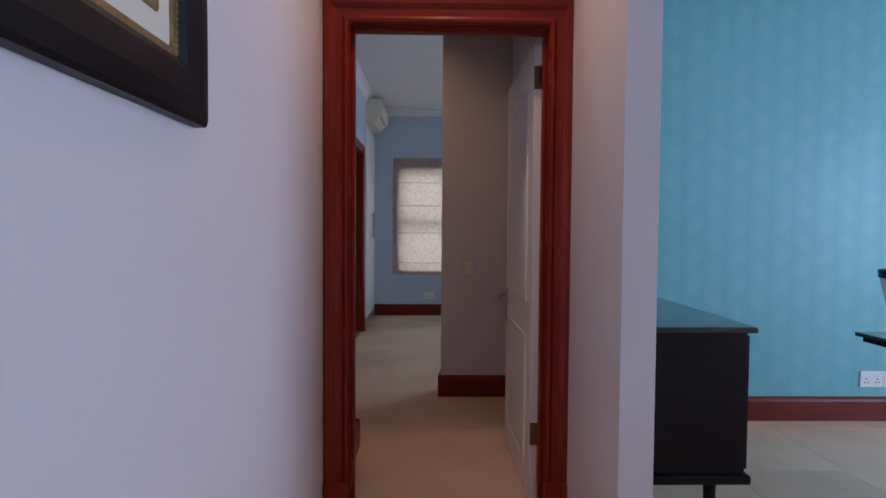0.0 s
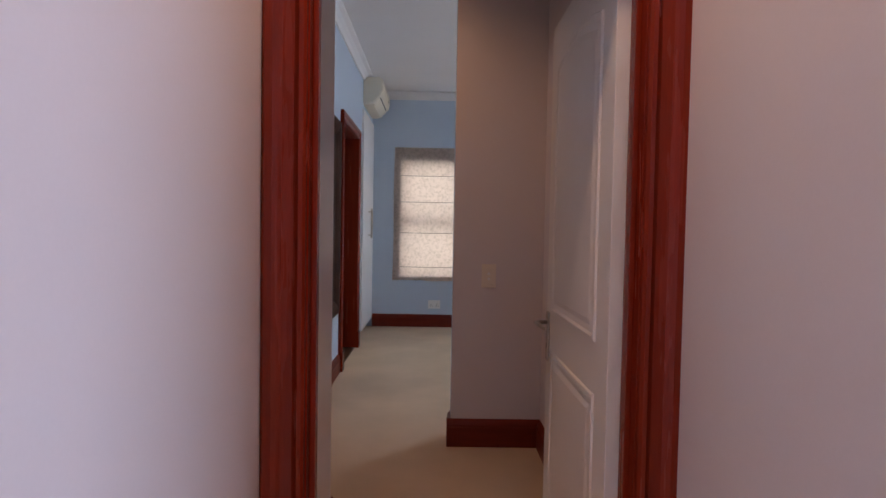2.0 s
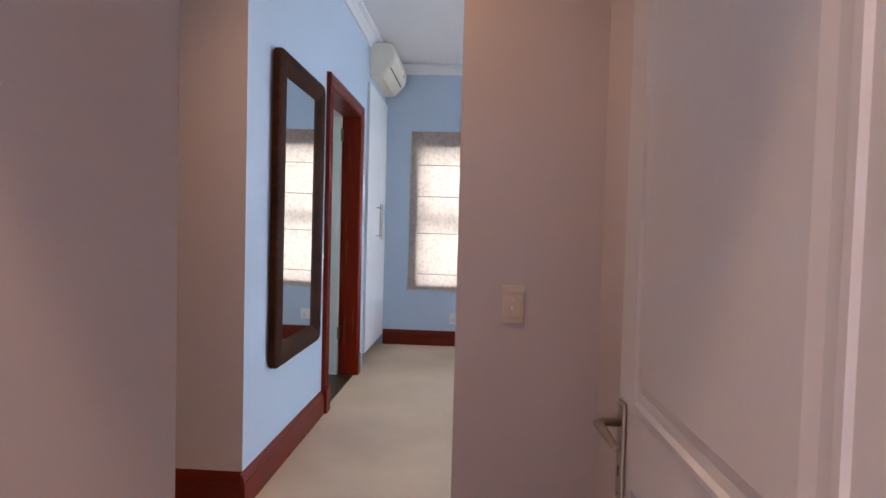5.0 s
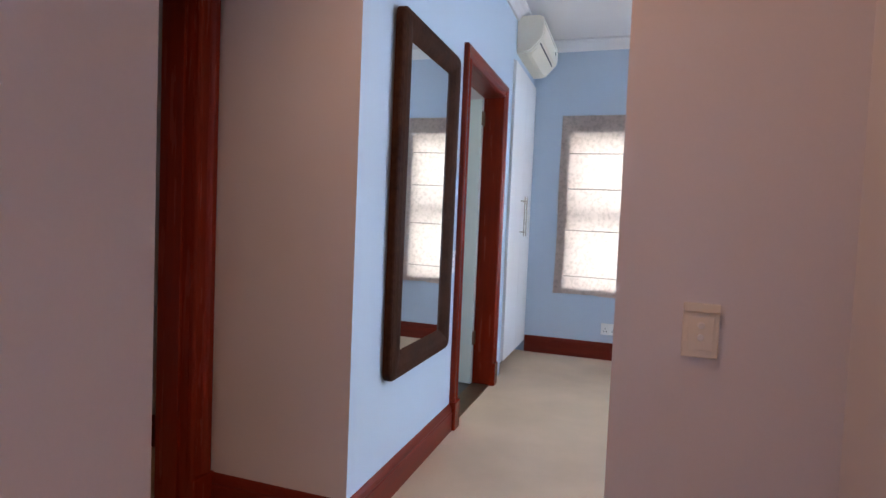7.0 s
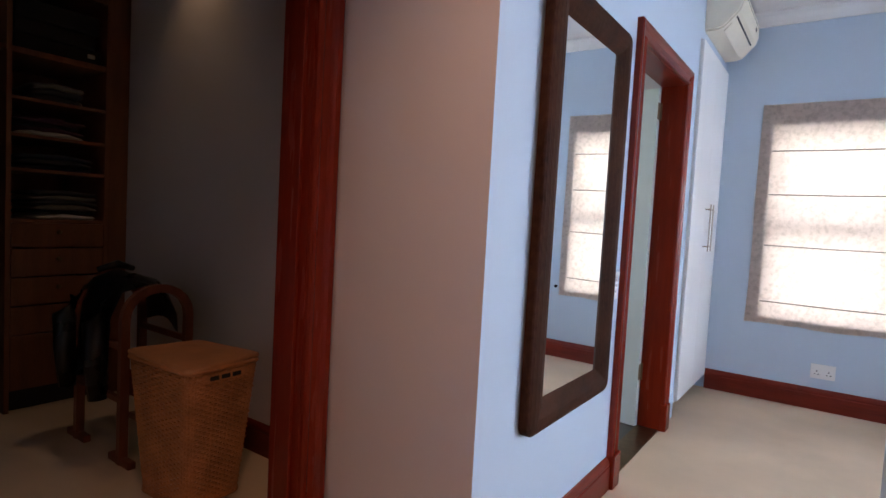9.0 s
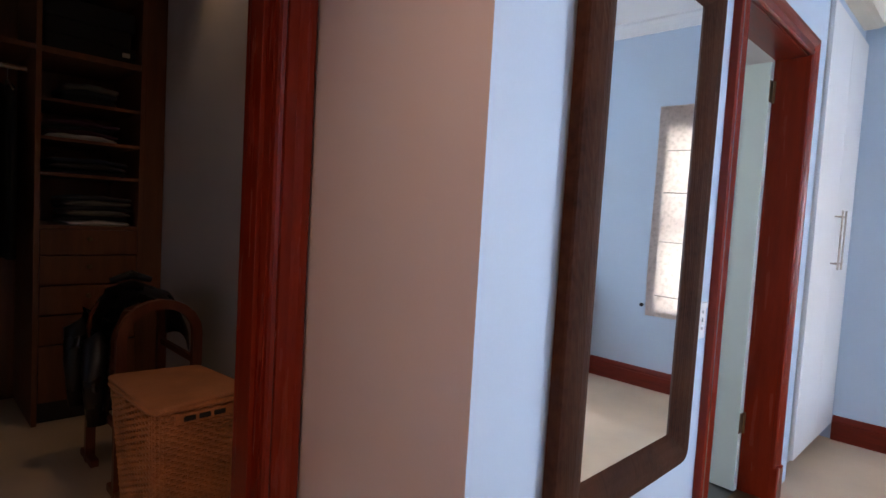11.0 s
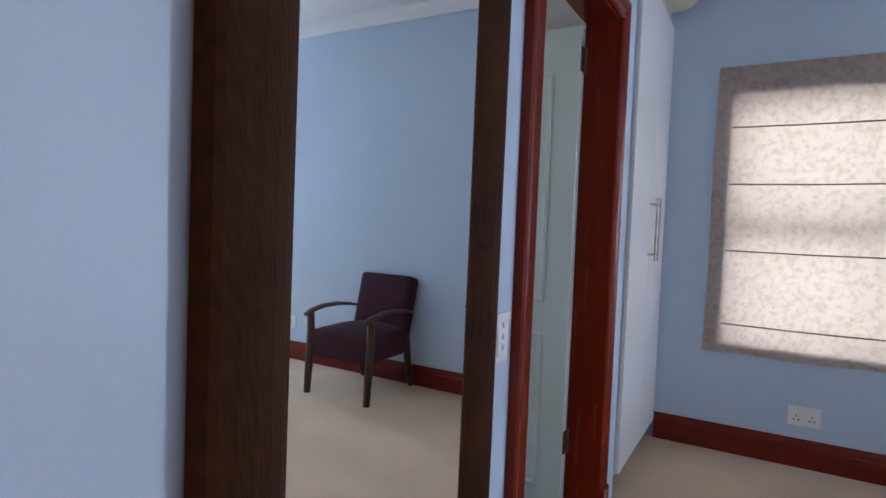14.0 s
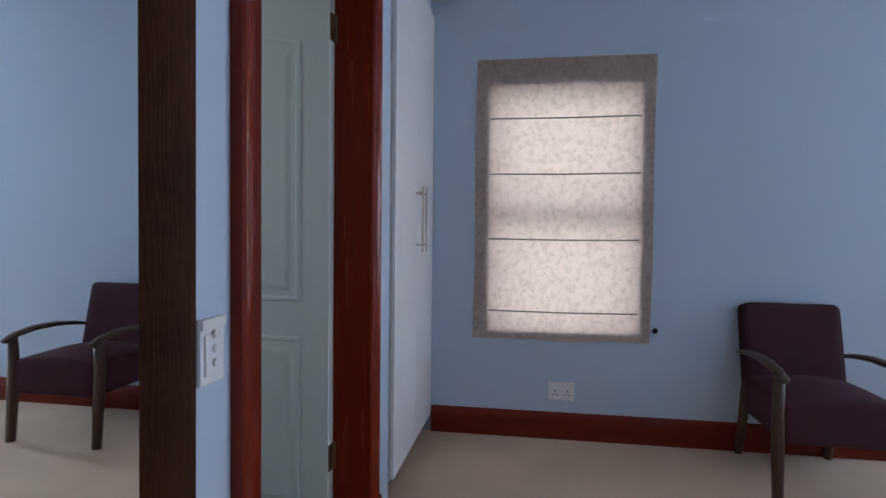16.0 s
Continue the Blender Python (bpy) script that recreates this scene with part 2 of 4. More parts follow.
def blind_cloth(name, colour, spots, through_share):
    m = mixed(mat(name, colour, 0.9, spread=0.05, scale=10, fine=260, bump=0.4), blotches(36, 0.45, 0.68, 0.6), spots)
    n, l = m.node_tree.nodes, m.node_tree.links
    b = n["Principled BSDF"]
    tr, mix = n.new("ShaderNodeBsdfTranslucent"), n.new("ShaderNodeMixShader")
    l.new(b.inputs["Base Color"].links[0].from_socket, tr.inputs[0])
    mix.inputs[0].default_value = through_share
    l.new(b.outputs[0], mix.inputs[1])
    l.new(tr.outputs[0], mix.inputs[2])
    l.new(mix.outputs[0], n["Material Output"].inputs[0])
    return m


BLIND = blind_cloth("printed_linen_blind", (0.70, 0.575, 0.50), (0.47, 0.37, 0.30), 0.5)

# emissive material that whitens the sky outside and brightens the window reveals
SKY_GLOW = bpy.data.materials.new("glowing_sky_backdrop")
SKY_GLOW.use_nodes = True
hb = SKY_GLOW.node_tree.nodes["Principled BSDF"]
hb.inputs["Base Color"].default_value = (0.5, 0.55, 0.5, 1)
hb.inputs["Emission Color"].default_value, hb.inputs["Emission Strength"].default_value = (0.88, 0.97, 0.95, 1), 1.6

# ---- mesh helpers ----


def part(name, bm, material, parent=None, label="", smooth=False):
    me = bpy.data.meshes.new(name)
    bm.normal_update()
    bm.to_mesh(me)
    bm.free()
    for m in material if isinstance(material, (list, tuple)) else [material]:
        me.materials.append(m)
    if smooth:
        for p in me.polygons:
            p.use_smooth = True
    ob = new(name, me)
    if parent:
        ob.parent = parent
    if label:
        tagged(ob, label)
    return ob


def add_box(bm, x0, x1, y0, y1, z0, z1, bevel=0.0, m=None, sides=None):
    """A box; sides gives material slots in the order -x +x -y +y -z +z."""
    c = [(x, y, z) for x in (x0, x1) for y in (y0, y1) for z in (z0, z1)]
    v = [bm.verts.new(m @ Vector(p) if m else p) for p in c]
    fs = []
    for i, q in enumerate(((0, 1, 3, 2), (4, 6, 7, 5), (0, 4, 5, 1), (2, 3, 7, 6), (0, 2, 6, 4), (1, 5, 7, 3))):
        f = bm.faces.new([v[k] for k in q])
        if sides:
            f.material_index = sides[i]
        fs.append(f)
    if bevel:
        bmesh.ops.bevel(bm, geom=list({e for f in fs for e in f.edges}), offset=bevel, segments=2, profile=0.6, affect="EDGES")
    return bm


def box(x0, x1, y0, y1, z0, z1, bevel=0.0, m=None):
    return add_box(bmesh.new(), x0, x1, y0, y1, z0, z1, bevel, m)


def thing(name, m, label, category, group="", kind=""):
    ob = new(name)
    ob.matrix_world = m
    return tagged(ob, label, category, group, kind)


def structure(name, bm, material, label, category="wall"):
    return tagged(part(name, bm, material), label, category, "", "structure")


def sweep(profile, path, closed=False):
    """Sweep a closed outline of (out, up) pairs along flat frames: path rows are (point, out axis, up axis)."""
    bm = bmesh.new()
    ringv = [[bm.verts.new(Vector(p) + Vector(o) * a + Vector(u) * b) for a, b in profile] for p, o, u in path]
    k = len(profile)
    pairs = list(zip(ringv, ringv[1:])) + ([(ringv[-1], ringv[0])] if closed else [])
    for a, b in pairs:
        for i in range(k):
            bm.faces.new((a[i], a[(i + 1) % k], b[(i + 1) % k], b[i]))
    if not closed:
        bm.faces.new(ringv[0])
        bm.faces.new(ringv[-1][::-1])
    bmesh.ops.recalc_face_normals(bm, faces=bm.faces)
    return bm


def lathe(profile, seg=24, m=None):
    bm = bmesh.new()
    rows = [[bm.verts.new((m or Matrix()) @ Vector((r * math.cos(a), r * math.sin(a), z))) for a in [2 * math.pi * i / seg for i in range(seg)]] for r, z in profile]
    for a, b in zip(rows, rows[1:]):
        for i in range(seg):
            bm.faces.new((a[i], a[(i + 1) % seg], b[(i + 1) % seg], b[i]))
    bm.faces.new(rows[0][::-1])
    bm.faces.new(rows[-1])
    return bm


def tube(points, r, seg=8, squash=1.0):
    """A rod along points, with its outline squashed upwards."""
    bm = bmesh.new()
    pts = [Vector(p) for p in points]
    rows = []
    for i, p in enumerate(pts):
        d = (pts[min(i + 1, len(pts) - 1)] - pts[max(i - 1, 0)]).normalized()
        side = d.cross(Vector((0, 0, 1)) if abs(d.z) < 0.9 else Vector((0, 1, 0))).normalized()
        up = side.cross(d)
        rr = r[i] if isinstance(r, (list, tuple)) else r
        rows.append([bm.verts.new(p + side * rr * math.cos(a) + up * rr * squash * math.sin(a)) for a in [2 * math.pi * k / seg for k in range(seg)]])
    for a, b in zip(rows, rows[1:]):
        for i in range(seg):
            bm.faces.new((a[i], a[(i + 1) % seg], b[(i + 1) % seg], b[i]))
    bm.faces.new(rows[0][::-1])
    bm.faces.new(rows[-1])
    bmesh.ops.recalc_face_normals(bm, faces=bm.faces)
    return bm


# ---- the large structure ----
H = 2.87           # ceiling
XW, YN = -0.43, 7.66   # bedroom's west and north wall faces
XE = 4.95
HALL_L = -0.042    # hall's left wall
D1Y0, D1Y1 = 2.13, 2.235   # wall of the first door
W, B, T = 0, 1, 2  # slots: white, blue, teal
PAINTS = [WHITE_PAINT, BLUE_PAINT, TEAL]


def wall(name, boxes, label):
    bm = bmesh.new()
    for b in boxes:
        x0, x1, y0, y1, *rest = b
        z0, z1 = rest[0] if rest and rest[0] else (0, H)
        add_box(bm, x0, x1, y0, y1, z0, z1, sides=rest[1] if len(rest) > 1 else (0,) * 6)
    return structure(name, bm, PAINTS, label)


FULL = None
wall("wall_hall_left", [(-0.26, HALL_L, -4.2, D1Y0 - 0.0)], "smooth warm white painted hall wall")
wall("wall_door_1", [(-0.26, 0.05, D1Y0, D1Y1), (0.896, 0.975, D1Y0, D1Y1), (0.05, 0.896, D1Y0, D1Y1, (2.071, H))], "white wall round the bedroom lobby door")
wall("wall_lobby_left", [(-0.26, -0.018, D1Y1, 2.915), (-1.055, -0.26, 2.715, 2.915)], "white painted lobby wall with a bare corner")
wall("wall_nib", [(0.975, 1.082, 1.468, 3.35, FULL, (0, 0, 0, 0, 0, 0))], "white wall ending beside the living room")
wall("wall_lobby_right", [(0.975, 1.078, 3.35, 3.86)], "white painted lobby wall behind the open door")
wall("wall_switch", [(0.475, XE, 3.86, 4.0, FULL, (1, 1, 0, 1, 0, 0))], "wall with a light switch, white towards the lobby and blue inside")
wall("wall_teal", [(1.078, 6.2, 3.35, 3.5, FULL, (2,) * 6)], "teal wall papered in a shimmering damask")
# unseen opening, placed and sized so the daylight fades along the hall wall
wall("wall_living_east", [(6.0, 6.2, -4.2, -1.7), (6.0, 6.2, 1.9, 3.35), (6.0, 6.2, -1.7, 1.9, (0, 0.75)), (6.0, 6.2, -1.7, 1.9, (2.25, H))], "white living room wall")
wall("wall_living_south", [(-0.06, 6.0, -4.2, -4.0)], "white living room wall")
CY0, CY1 = 3.16, 4.10     # closet door opening
wall("wall_closet_door", [(-1.2, -1.055, 2.915, CY0), (-1.2, -1.055, CY1, 4.2), (-1.2, -1.055, CY0, CY1, (2.05, H))], "white wall round the closet doorway")
wall("wall_alcove", [(-1.2, XW, 4.2, 4.34, FULL, (0, 1, 0, 0, 0, 0))], "white alcove wall beside the closet doorway")
wall("wall_closet_right", [(-3.97, -1.2, 4.59, 4.70)], "white closet wall under a warm lamp")
wall("wall_closet_stub", [(-1.2, -1.055, 4.34, 4.70)], "white closet wall end")
wall("wall_closet_left", [(-3.97, -1.2, 2.5, 2.62)], "white closet wall")
wall("wall_closet_back", [(-4.1, -3.97, 2.5, 4.70)], "white closet wall behind the shelves")
D2Y0, D2Y1 = 5.489, 6.393   # bathroom door opening
CUPY = 6.716
wall("wall_west", [(-0.56, XW, 4.34, D2Y0, FULL, (0, 1, 0, 0, 0, 0)), (-0.56, XW, D2Y1, CUPY, FULL, (0, 1, 0, 0, 0, 0)), (-0.56, XW, D2Y0, D2Y1, (2.112, H), (0, 1, 0, 0, 0, 0)),
                   (-0.56, XW, CUPY, YN, (2.47, H), (0, 1, 0, 0, 0, 0))], "pale blue bedroom wall with a bathroom doorway")
wall("wall_cupboard_recess", [(-1.1, -1.0, CUPY, YN), (-1.0, -0.56, CUPY - 0.08, CUPY)], "white recess behind the built-in cupboard")
WX0, WX1, WZ0, WZ1 = -0.07, 0.78, 0.625, 2.045      # window behind the blind
VX0, VX1, VZ0, VZ1 = 2.87, 3.72, 0.665, 2.06        # open window
UX0, UX1 = 4.26, 4.90      # added third window, kept out of view, for the bedroom lamp
YB = YN + 0.22
SB = (0, 0, 1, 0, 0, 0)
wall("wall_north", [(-1.1, WX0, YN, YB, FULL, SB), (WX1, VX0, YN, YB, FULL, SB), (VX1, UX0, YN, YB, FULL, SB), (UX1, XE + 0.15, YN, YB, FULL, SB), (UX0, UX1, YN, YB, (0, VZ0), SB), (UX0, UX1, YN, YB, (VZ1, H), SB), (WX0, WX1, YN, YB, (0, WZ0), SB), (WX0, WX1, YN, YB, (WZ1, H), SB),
                    (VX0, VX1, YN, YB, (0, VZ0), SB), (VX0, VX1, YN, YB, (VZ1, H), SB)], "pale blue bedroom wall with two windows and an added third opening")
wall("wall_east", [(XE, XE + 0.15, 3.86, YN, FULL, (1,) * 6)], "pale blue bedroom wall")
# the gap only holds the added fill light; no window is known here
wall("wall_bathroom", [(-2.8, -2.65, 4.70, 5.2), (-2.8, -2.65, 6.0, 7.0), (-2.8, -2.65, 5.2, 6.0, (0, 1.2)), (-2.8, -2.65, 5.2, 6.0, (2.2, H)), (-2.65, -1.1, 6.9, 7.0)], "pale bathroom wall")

bm = bmesh.new()
for b in ((-0.26, 6.2, -4.2, 2.205), (0.975, 6.2, 2.205, 3.5)):
    add_box(bm, b[0], b[1], b[2], b[3], -0.1, -0.012)
tile_floor = structure("floor_living", bm, GROUT, "cream porcelain tile floor with thin grey joints", "floor")
bm = bmesh.new()
for b in ((-0.26, 0.975, 2.205, 3.86), (-4.1, -0.26, 2.5, 4.34), (0.975, XE + .15, 3.5, 3.86), (-0.26, XE + 0.15, 3.86, YB), (-0.495, -0.26, 4.34, YB), (-1.1, -0.495, 6.7, YB), (-4.1, -1.055, 4.34, 4.70)):
    add_box(bm, b[0], b[1], b[2], b[3], -0.1, 0.0)
structure("floor", bm, CARPET, "beige looped wool carpet, lightly worn", "carpet")
structure("floor_bathroom", box(-2.8, -0.495, 4.70, 6.7, -0.1, -0.004), SLATE, "dark grey tiled bathroom floor", "floor")
structure("ceiling", box(-4.2, 6.2, -4.2, YB, H, H + 0.12), CEIL, "smooth white painted ceiling", "ceiling")

# skirting
SKIRT = [(0, 0), (0.022, 0), (0.022, 0.108), (0.017, 0.114), (0.019, 0.122), (0.014, 0.138), (0.006, 0.150), (0, 0.154)]


def skirting(p, q, out, name="baseboard"):
    along_x = abs(q[0] - p[0]) > abs(q[1] - p[1])
    bm = sweep(SKIRT, [((*p, 0), (*out, 0), (0, 0, 1)), ((*q, 0), (*out, 0), (0, 0, 1))])
    tagged(part(name, bm, MAHOGANY_X if along_x else MAHOGANY_Y), "dark red varnished mahogany skirting board", "skirting", "skirting boards", "structure")


skirting((-0.405, YN), (XE, YN), (0, -1))
skirting((XE, 4.0), (XE, YN - 0.022), (-1, 0))
skirting((0.475 + 0.002, 4.0), (XE - 0.022, 4.0), (0, 1))
skirting((XW, 4.2 - 0.022), (XW, 5.413), (1, 0))
skirting((-1.030, 4.2), (XW - 0.0, 4.2), (0, -1))
skirting((0.475 - 0.022, 3.86), (0.975, 3.86), (0, -1))
skirting((0.475, 3.86 - 0.0), (0.475, 4.0), (-1, 0))
skirting((0.975, D1Y1), (0.975, 3.838), (-1, 0))
skirting((-0.018, D1Y1), (-0.018, 2.937), (1, 0))
skirting((0.004, 2.915), (-1.03, 2.915), (0, 1))
skirting((1.078, 3.35), (6.0, 3.35), (0, -1))
skirting((-3.35, 4.59), (-1.2, 4.59), (0, -1))

# cornice
CORN = [(0, 0), (0.012, 0), (0.016, -0.0), (0.030, 0.030), (0.055, 0.058), (0.085, 0.074), (0.088, 0.09), (0, 0.09)]


def cornice(p, q, out):
    bm = sweep(CORN, [((*p, H - 0.09), (*out, 0), (0, 0, 1)), ((*q, H - 0.09), (*out, 0), (0, 0, 1))])
    tagged(part("cornice", bm, CEIL), "white moulded plaster cornice", "cornice", "cornices", "structure")


cornice((XW, 4.2), (XW, YN), (1, 0))
cornice((XW, YN), (XE, YN), (0, -1))
cornice((XE, 4.0), (XE, YN), (-1, 0))
cornice((0.475, 4.0), (XE, 4.0), (0, 1))

# ---- doorways ----
CAS = [(0, 0), (0.018, 0.0), (0.026, 0.006), (0.028, 0.016), (0.020, 0.024), (0.016, 0.030), (0.018, 0.058), (0.024, 0.066), (0.030, 0.078), (0.032, 0.096), (0.026, 0.104), (0, 0.104)]


def doorway(name, width, depth, height, label, plinth=True, near=True, far=False, stops=True, slim=1.0):
    """A lined doorway: x runs across from 0 to width, y into the wall from 0 to depth."""
    root = thing(name, Matrix(), label, "door frame", "", "structure")
    t = 0.018
    cas = [(a, b * slim) for a, b in CAS]
    part("jamb", box(-t, 0, -0.004, depth + 0.004, 0, height), MAHOGANY, root)
    part("jamb", box(width, width + t, -0.004, depth + 0.004, 0, height), MAHOGANY, root)
    part("head", box(-t, width + t, -0.004, depth + 0.004, height, height + t), MAHOGANY_X, root)
    if stops:
        part("stop", box(0, 0.014, 0.030, depth - 0.045, 0, height, 0.002), MAHOGANY, root)
        part("stop", box(width - 0.014, width, 0.030, depth - 0.045, 0, height, 0.002), MAHOGANY, root)
        part("stop", box(0.014, width - 0.014, 0.030, depth - 0.045, height - 0.014, height, 0.002), MAHOGANY_X, root)
    for on, y, s in ((near, 0.0, -1), (far, depth, 1)):
        if not on:
            continue
        o = (0, s, 0)
        for x, d in ((-0.004, -1), (width + 0.004, 1)):
            rows = [((x, y, 0), o, (d, 0, 0)), ((x, y, height + 0.004), o, (d, 0, 1))]
            part("casing", sweep(cas, rows), MAHOGANY, root)
            if plinth:
                a, b = sorted((x - d * 0.002, x + d * (0.104 * slim + 0.004)))
                bm = box(a, b, min(y, y + s * 0.040), max(y, y + s * 0.040), 0, 0.165, 0.006)
                part("plinth_block", bm, MAHOGANY, root)
        rows = [((-0.004, y, height + 0.004), o, (-1, 0, 1)), ((width + 0.004, y, height + 0.004), o, (1, 0, 1))]
        part("casing", sweep(cas, rows), MAHOGANY_X, root)
    return root


doorway("door_frame_1", 0.81, 0.105, 2.053, "glossy red mahogany door frame with moulded architrave", near=True, far=False).matrix_world = pose(0.068, D1Y0, 0)
doorway("door_frame_2", 0.868, 0.125, 2.094, "red mahogany bathroom door frame with moulded architrave", stops=False, slim=0.846).matrix_world = pose(XW, 5.507, 0, 0, 0, 90)
doorway("door_frame_3", 0.904, 0.145, 2.03, "red mahogany frame of the closet doorway").matrix_world = pose(-1.055, CY0 + 0.018, 0, 0, 0, 90)


def panel_door(name, w, h, paint, label, handle=True, rail=(0.80, 0.93), hinges=(0.32, 1.88)):
    """A four-panel moulded door: hinge edge at x = 0, leaf along +x, thickness along y."""
    root = thing(name, Matrix(), label, "door", "", "structure")
    part("leaf", box(0, w, -0.020, 0.020, 0.008, h, 0.002), paint, root)
    edge = [(0, 0), (0, 0.034), (-0.003, 0.030), (-0.0085, 0.022), (-0.006, 0.012), (0.006, 0.005), (0.005, 0.0)]
    for s in (-1, 1):
        for z0, z1 in ((0.13, rail[0]), (rail[1], h - 0.13)):
            for x0, x1 in ((0.115, w - 0.105),):
                top = 0.05 if z0 > 0.5 else 0.0
                n = 9
                tops = [(x1 + (x0 - x1) * i / (n - 1), z1 - top * (1 - math.sin(math.pi * i / (n - 1)))) for i in range(n)] if top else [(x1, z1), (x0, z1)]
                loop = [(x0, z0), (x1, z0)] + tops
                cx, cz = (x0 + x1) / 2, (z0 + z1) / 2
                bm = bmesh.new()
                rows = []
                for inset, lift in ((0, 0.0), (0.004, 0.006), (0.014, 0.007), (0.022, 0.0015), (0.040, 0.0015), (0.060, 0.006)):
                    rows.append([bm.verts.new((x + (inset if x < cx else -inset), s * (0.0201 + lift), z + (inset if z < cz else -inset))) for x, z in loop])
                k = len(loop)
                for a, b in zip(rows, rows[1:]):
                    for i in range(k):
                        bm.faces.new((a[i], a[(i + 1) % k], b[(i + 1) % k], b[i]))
                bm.faces.new(rows[-1])
                bmesh.ops.recalc_face_normals(bm, faces=bm.faces)
                if bm.faces[:][-1].normal.y * s < 0:
                    bmesh.ops.reverse_faces(bm, faces=bm.faces)
                part("panel", bm, paint, root)
    for z in hinges:
        hinge = part("hinge", box(-0.003, 0.0005, -0.020, 0.020, z - 0.05, z + 0.05, 0.001), BRASS, root, "tarnished brass butt hinge")
        part("knuckle", tube([(-0.004, -0.024, z - 0.052), (-0.004, -0.024, z + 0.052)], 0.007, 8), BRASS, hinge)
    if handle:
        for s in (-1, 1):
            x = w - 0.042
            plate = part("handle_plate", box(x - 0.020, x + 0.020, s * 0.0245 - 0.004, s * 0.0245 + 0.004, 0.690, 0.888, 0.003), CHROME, root, "brushed steel back plate")
            for zz in (0.704, 0.874):
                part("screw", tube([(x, s * 0.027, zz), (x, s * 0.0305, zz)], 0.004, 8), CHROME, plate)
            part("keyhole", box(x - 0.003, x + 0.003, s * 0.0285 - 0.001, s * 0.0285 + 0.001, 0.74, 0.76), DARK, plate)
            part("lever", tube([(x, s * 0.028, 0.845), (x, s * 0.062, 0.845), (x - 0.010, s * 0.072, 0.845), (x - 0.055, s * 0.070, 0.842), (x - 0.115, s * 0.064, 0.838)], [0.011, 0.010, 0.011, 0.010, 0.007], 10, 0.75), CHROME, plate, smooth=True)
    return root


panel_door("door_1", 0.80, 2.02, GLOSS_WHITE, "white painted panelled door standing open with a steel lever", rail=(0.742, 0.893)).matrix_world = pose(0.862, D1Y1 + 0.008, 0, 0, 0, 90.3)
bath = panel_door("door_2", 0.855, 2.08, BATH_WHITE, "white panelled bathroom door standing wide open", hinges=(0.346, 1.945))
bath.matrix_world = pose(-0.56, 6.352, 0, 0, 0, 176)
tagged(part("threshold", box(-0.56, -0.43, 5.507, 6.375, 0.0, 0.006, 0.002), BRASS), "worn metal threshold strip between carpet and tiles", "threshold", "", "structure")

# ---- bedroom ----


def ring_frame(w, h, profile, corner=0.0, n=6, aside=0.0, rail=1.0):
    """A picture-frame ring in the y-z plane, facing +x, from outer size w (y) by h (z). profile: (in, out) pairs from the outer edge; aside moves the opening along y, rail narrows the top and bottom."""
    bm = bmesh.new()
    rows = []
    for i, o in profile:
        r = max(corner - i, 0.004)
        pts = []
        zi = i * rail
        for cy, cz, a0 in ((w - i - r, h - zi - r, 0), (i + r, h - zi - r, 90), (i + r, zi + r, 180), (w - i - r, zi + r, 270)):
            for k in range(n + 1):
                a = radians(a0 + 90 * k / n)
                pts.append(bm.verts.new((o, cy + r * math.cos(a) + aside * i / profile[-1][0], cz + r * math.sin(a))))
        rows.append(pts)
    k = len(rows[0])
    for a, b in zip(rows, rows[1:]):
        for i in range(k):
            bm.faces.new((a[i], a[(i + 1) % k], b[(i + 1) % k], b[i]))
    bmesh.ops.recalc_face_normals(bm, faces=bm.faces)
    return bm


def wall_mirror():
    root = thing("wall_mirror", pose(XW + 0.004, 4.462, 0.522, 0, 0.2, 0.12), "tall wall mirror in a wide dark carved wooden frame", "mirror")
    w, h = 0.781, 1.522
    part("frame", ring_frame(w, h, [(0, 0.001), (0, 0.027), (0.004, 0.033), (0.014, 0.038), (0.036, 0.042), (0.063, 0.041), (0.090, 0.034), (0.115, 0.023), (0.132, 0.013), (0.140, 0.010)], 0.05, aside=0.015, rail=0.83), MIRRORWOOD, root)
    part("glass", box(0.001, 0.0125, 0.147, w - 0.117, 0.108, h - 0.108), MIRROR, root, "clear silvered mirror glass")
    return root


wall_mirror()


def cupboard():
    """A tall built-in cupboard, its door flush with the wall."""
    root = thing("built_in_cupboard", pose(0, 0, 0), "tall white built-in cupboard with steel bar handles", "cupboard")
    y0, y1, z0, z1 = CUPY + 0.012, YN - 0.004, 0.105, 2.462
    ym = y0 + (y1 - y0) * 0.52
    part("body", box(-0.98, -0.43, y0, y1, 0.09, z1), CUPBOARD, root)
    part("kickboard", box(-0.52, -0.50, y0, y1, 0.0, 0.09), DARK, root)
    for a, b, hy in ((y0, ym - 0.0015, ym - 0.048), (ym + 0.0015, y1, ym + 0.048)):
        d = part("door", box(-0.428, -0.408, a, b, z0, z1, 0.002), CUPBOARD, root)
        bar = part("handle", tube([(-0.372, hy, 1.095), (-0.372, hy, 1.43)], 0.005, 10), CHROME, d, "brushed steel bar handle")
        for z in (1.13, 1.395):
            bm = tube([(-0.409, hy, z), (-0.370, hy, z)], 0.0045, 8)
            part("handle_post", bm, CHROME, d)
    return root


cupboard()


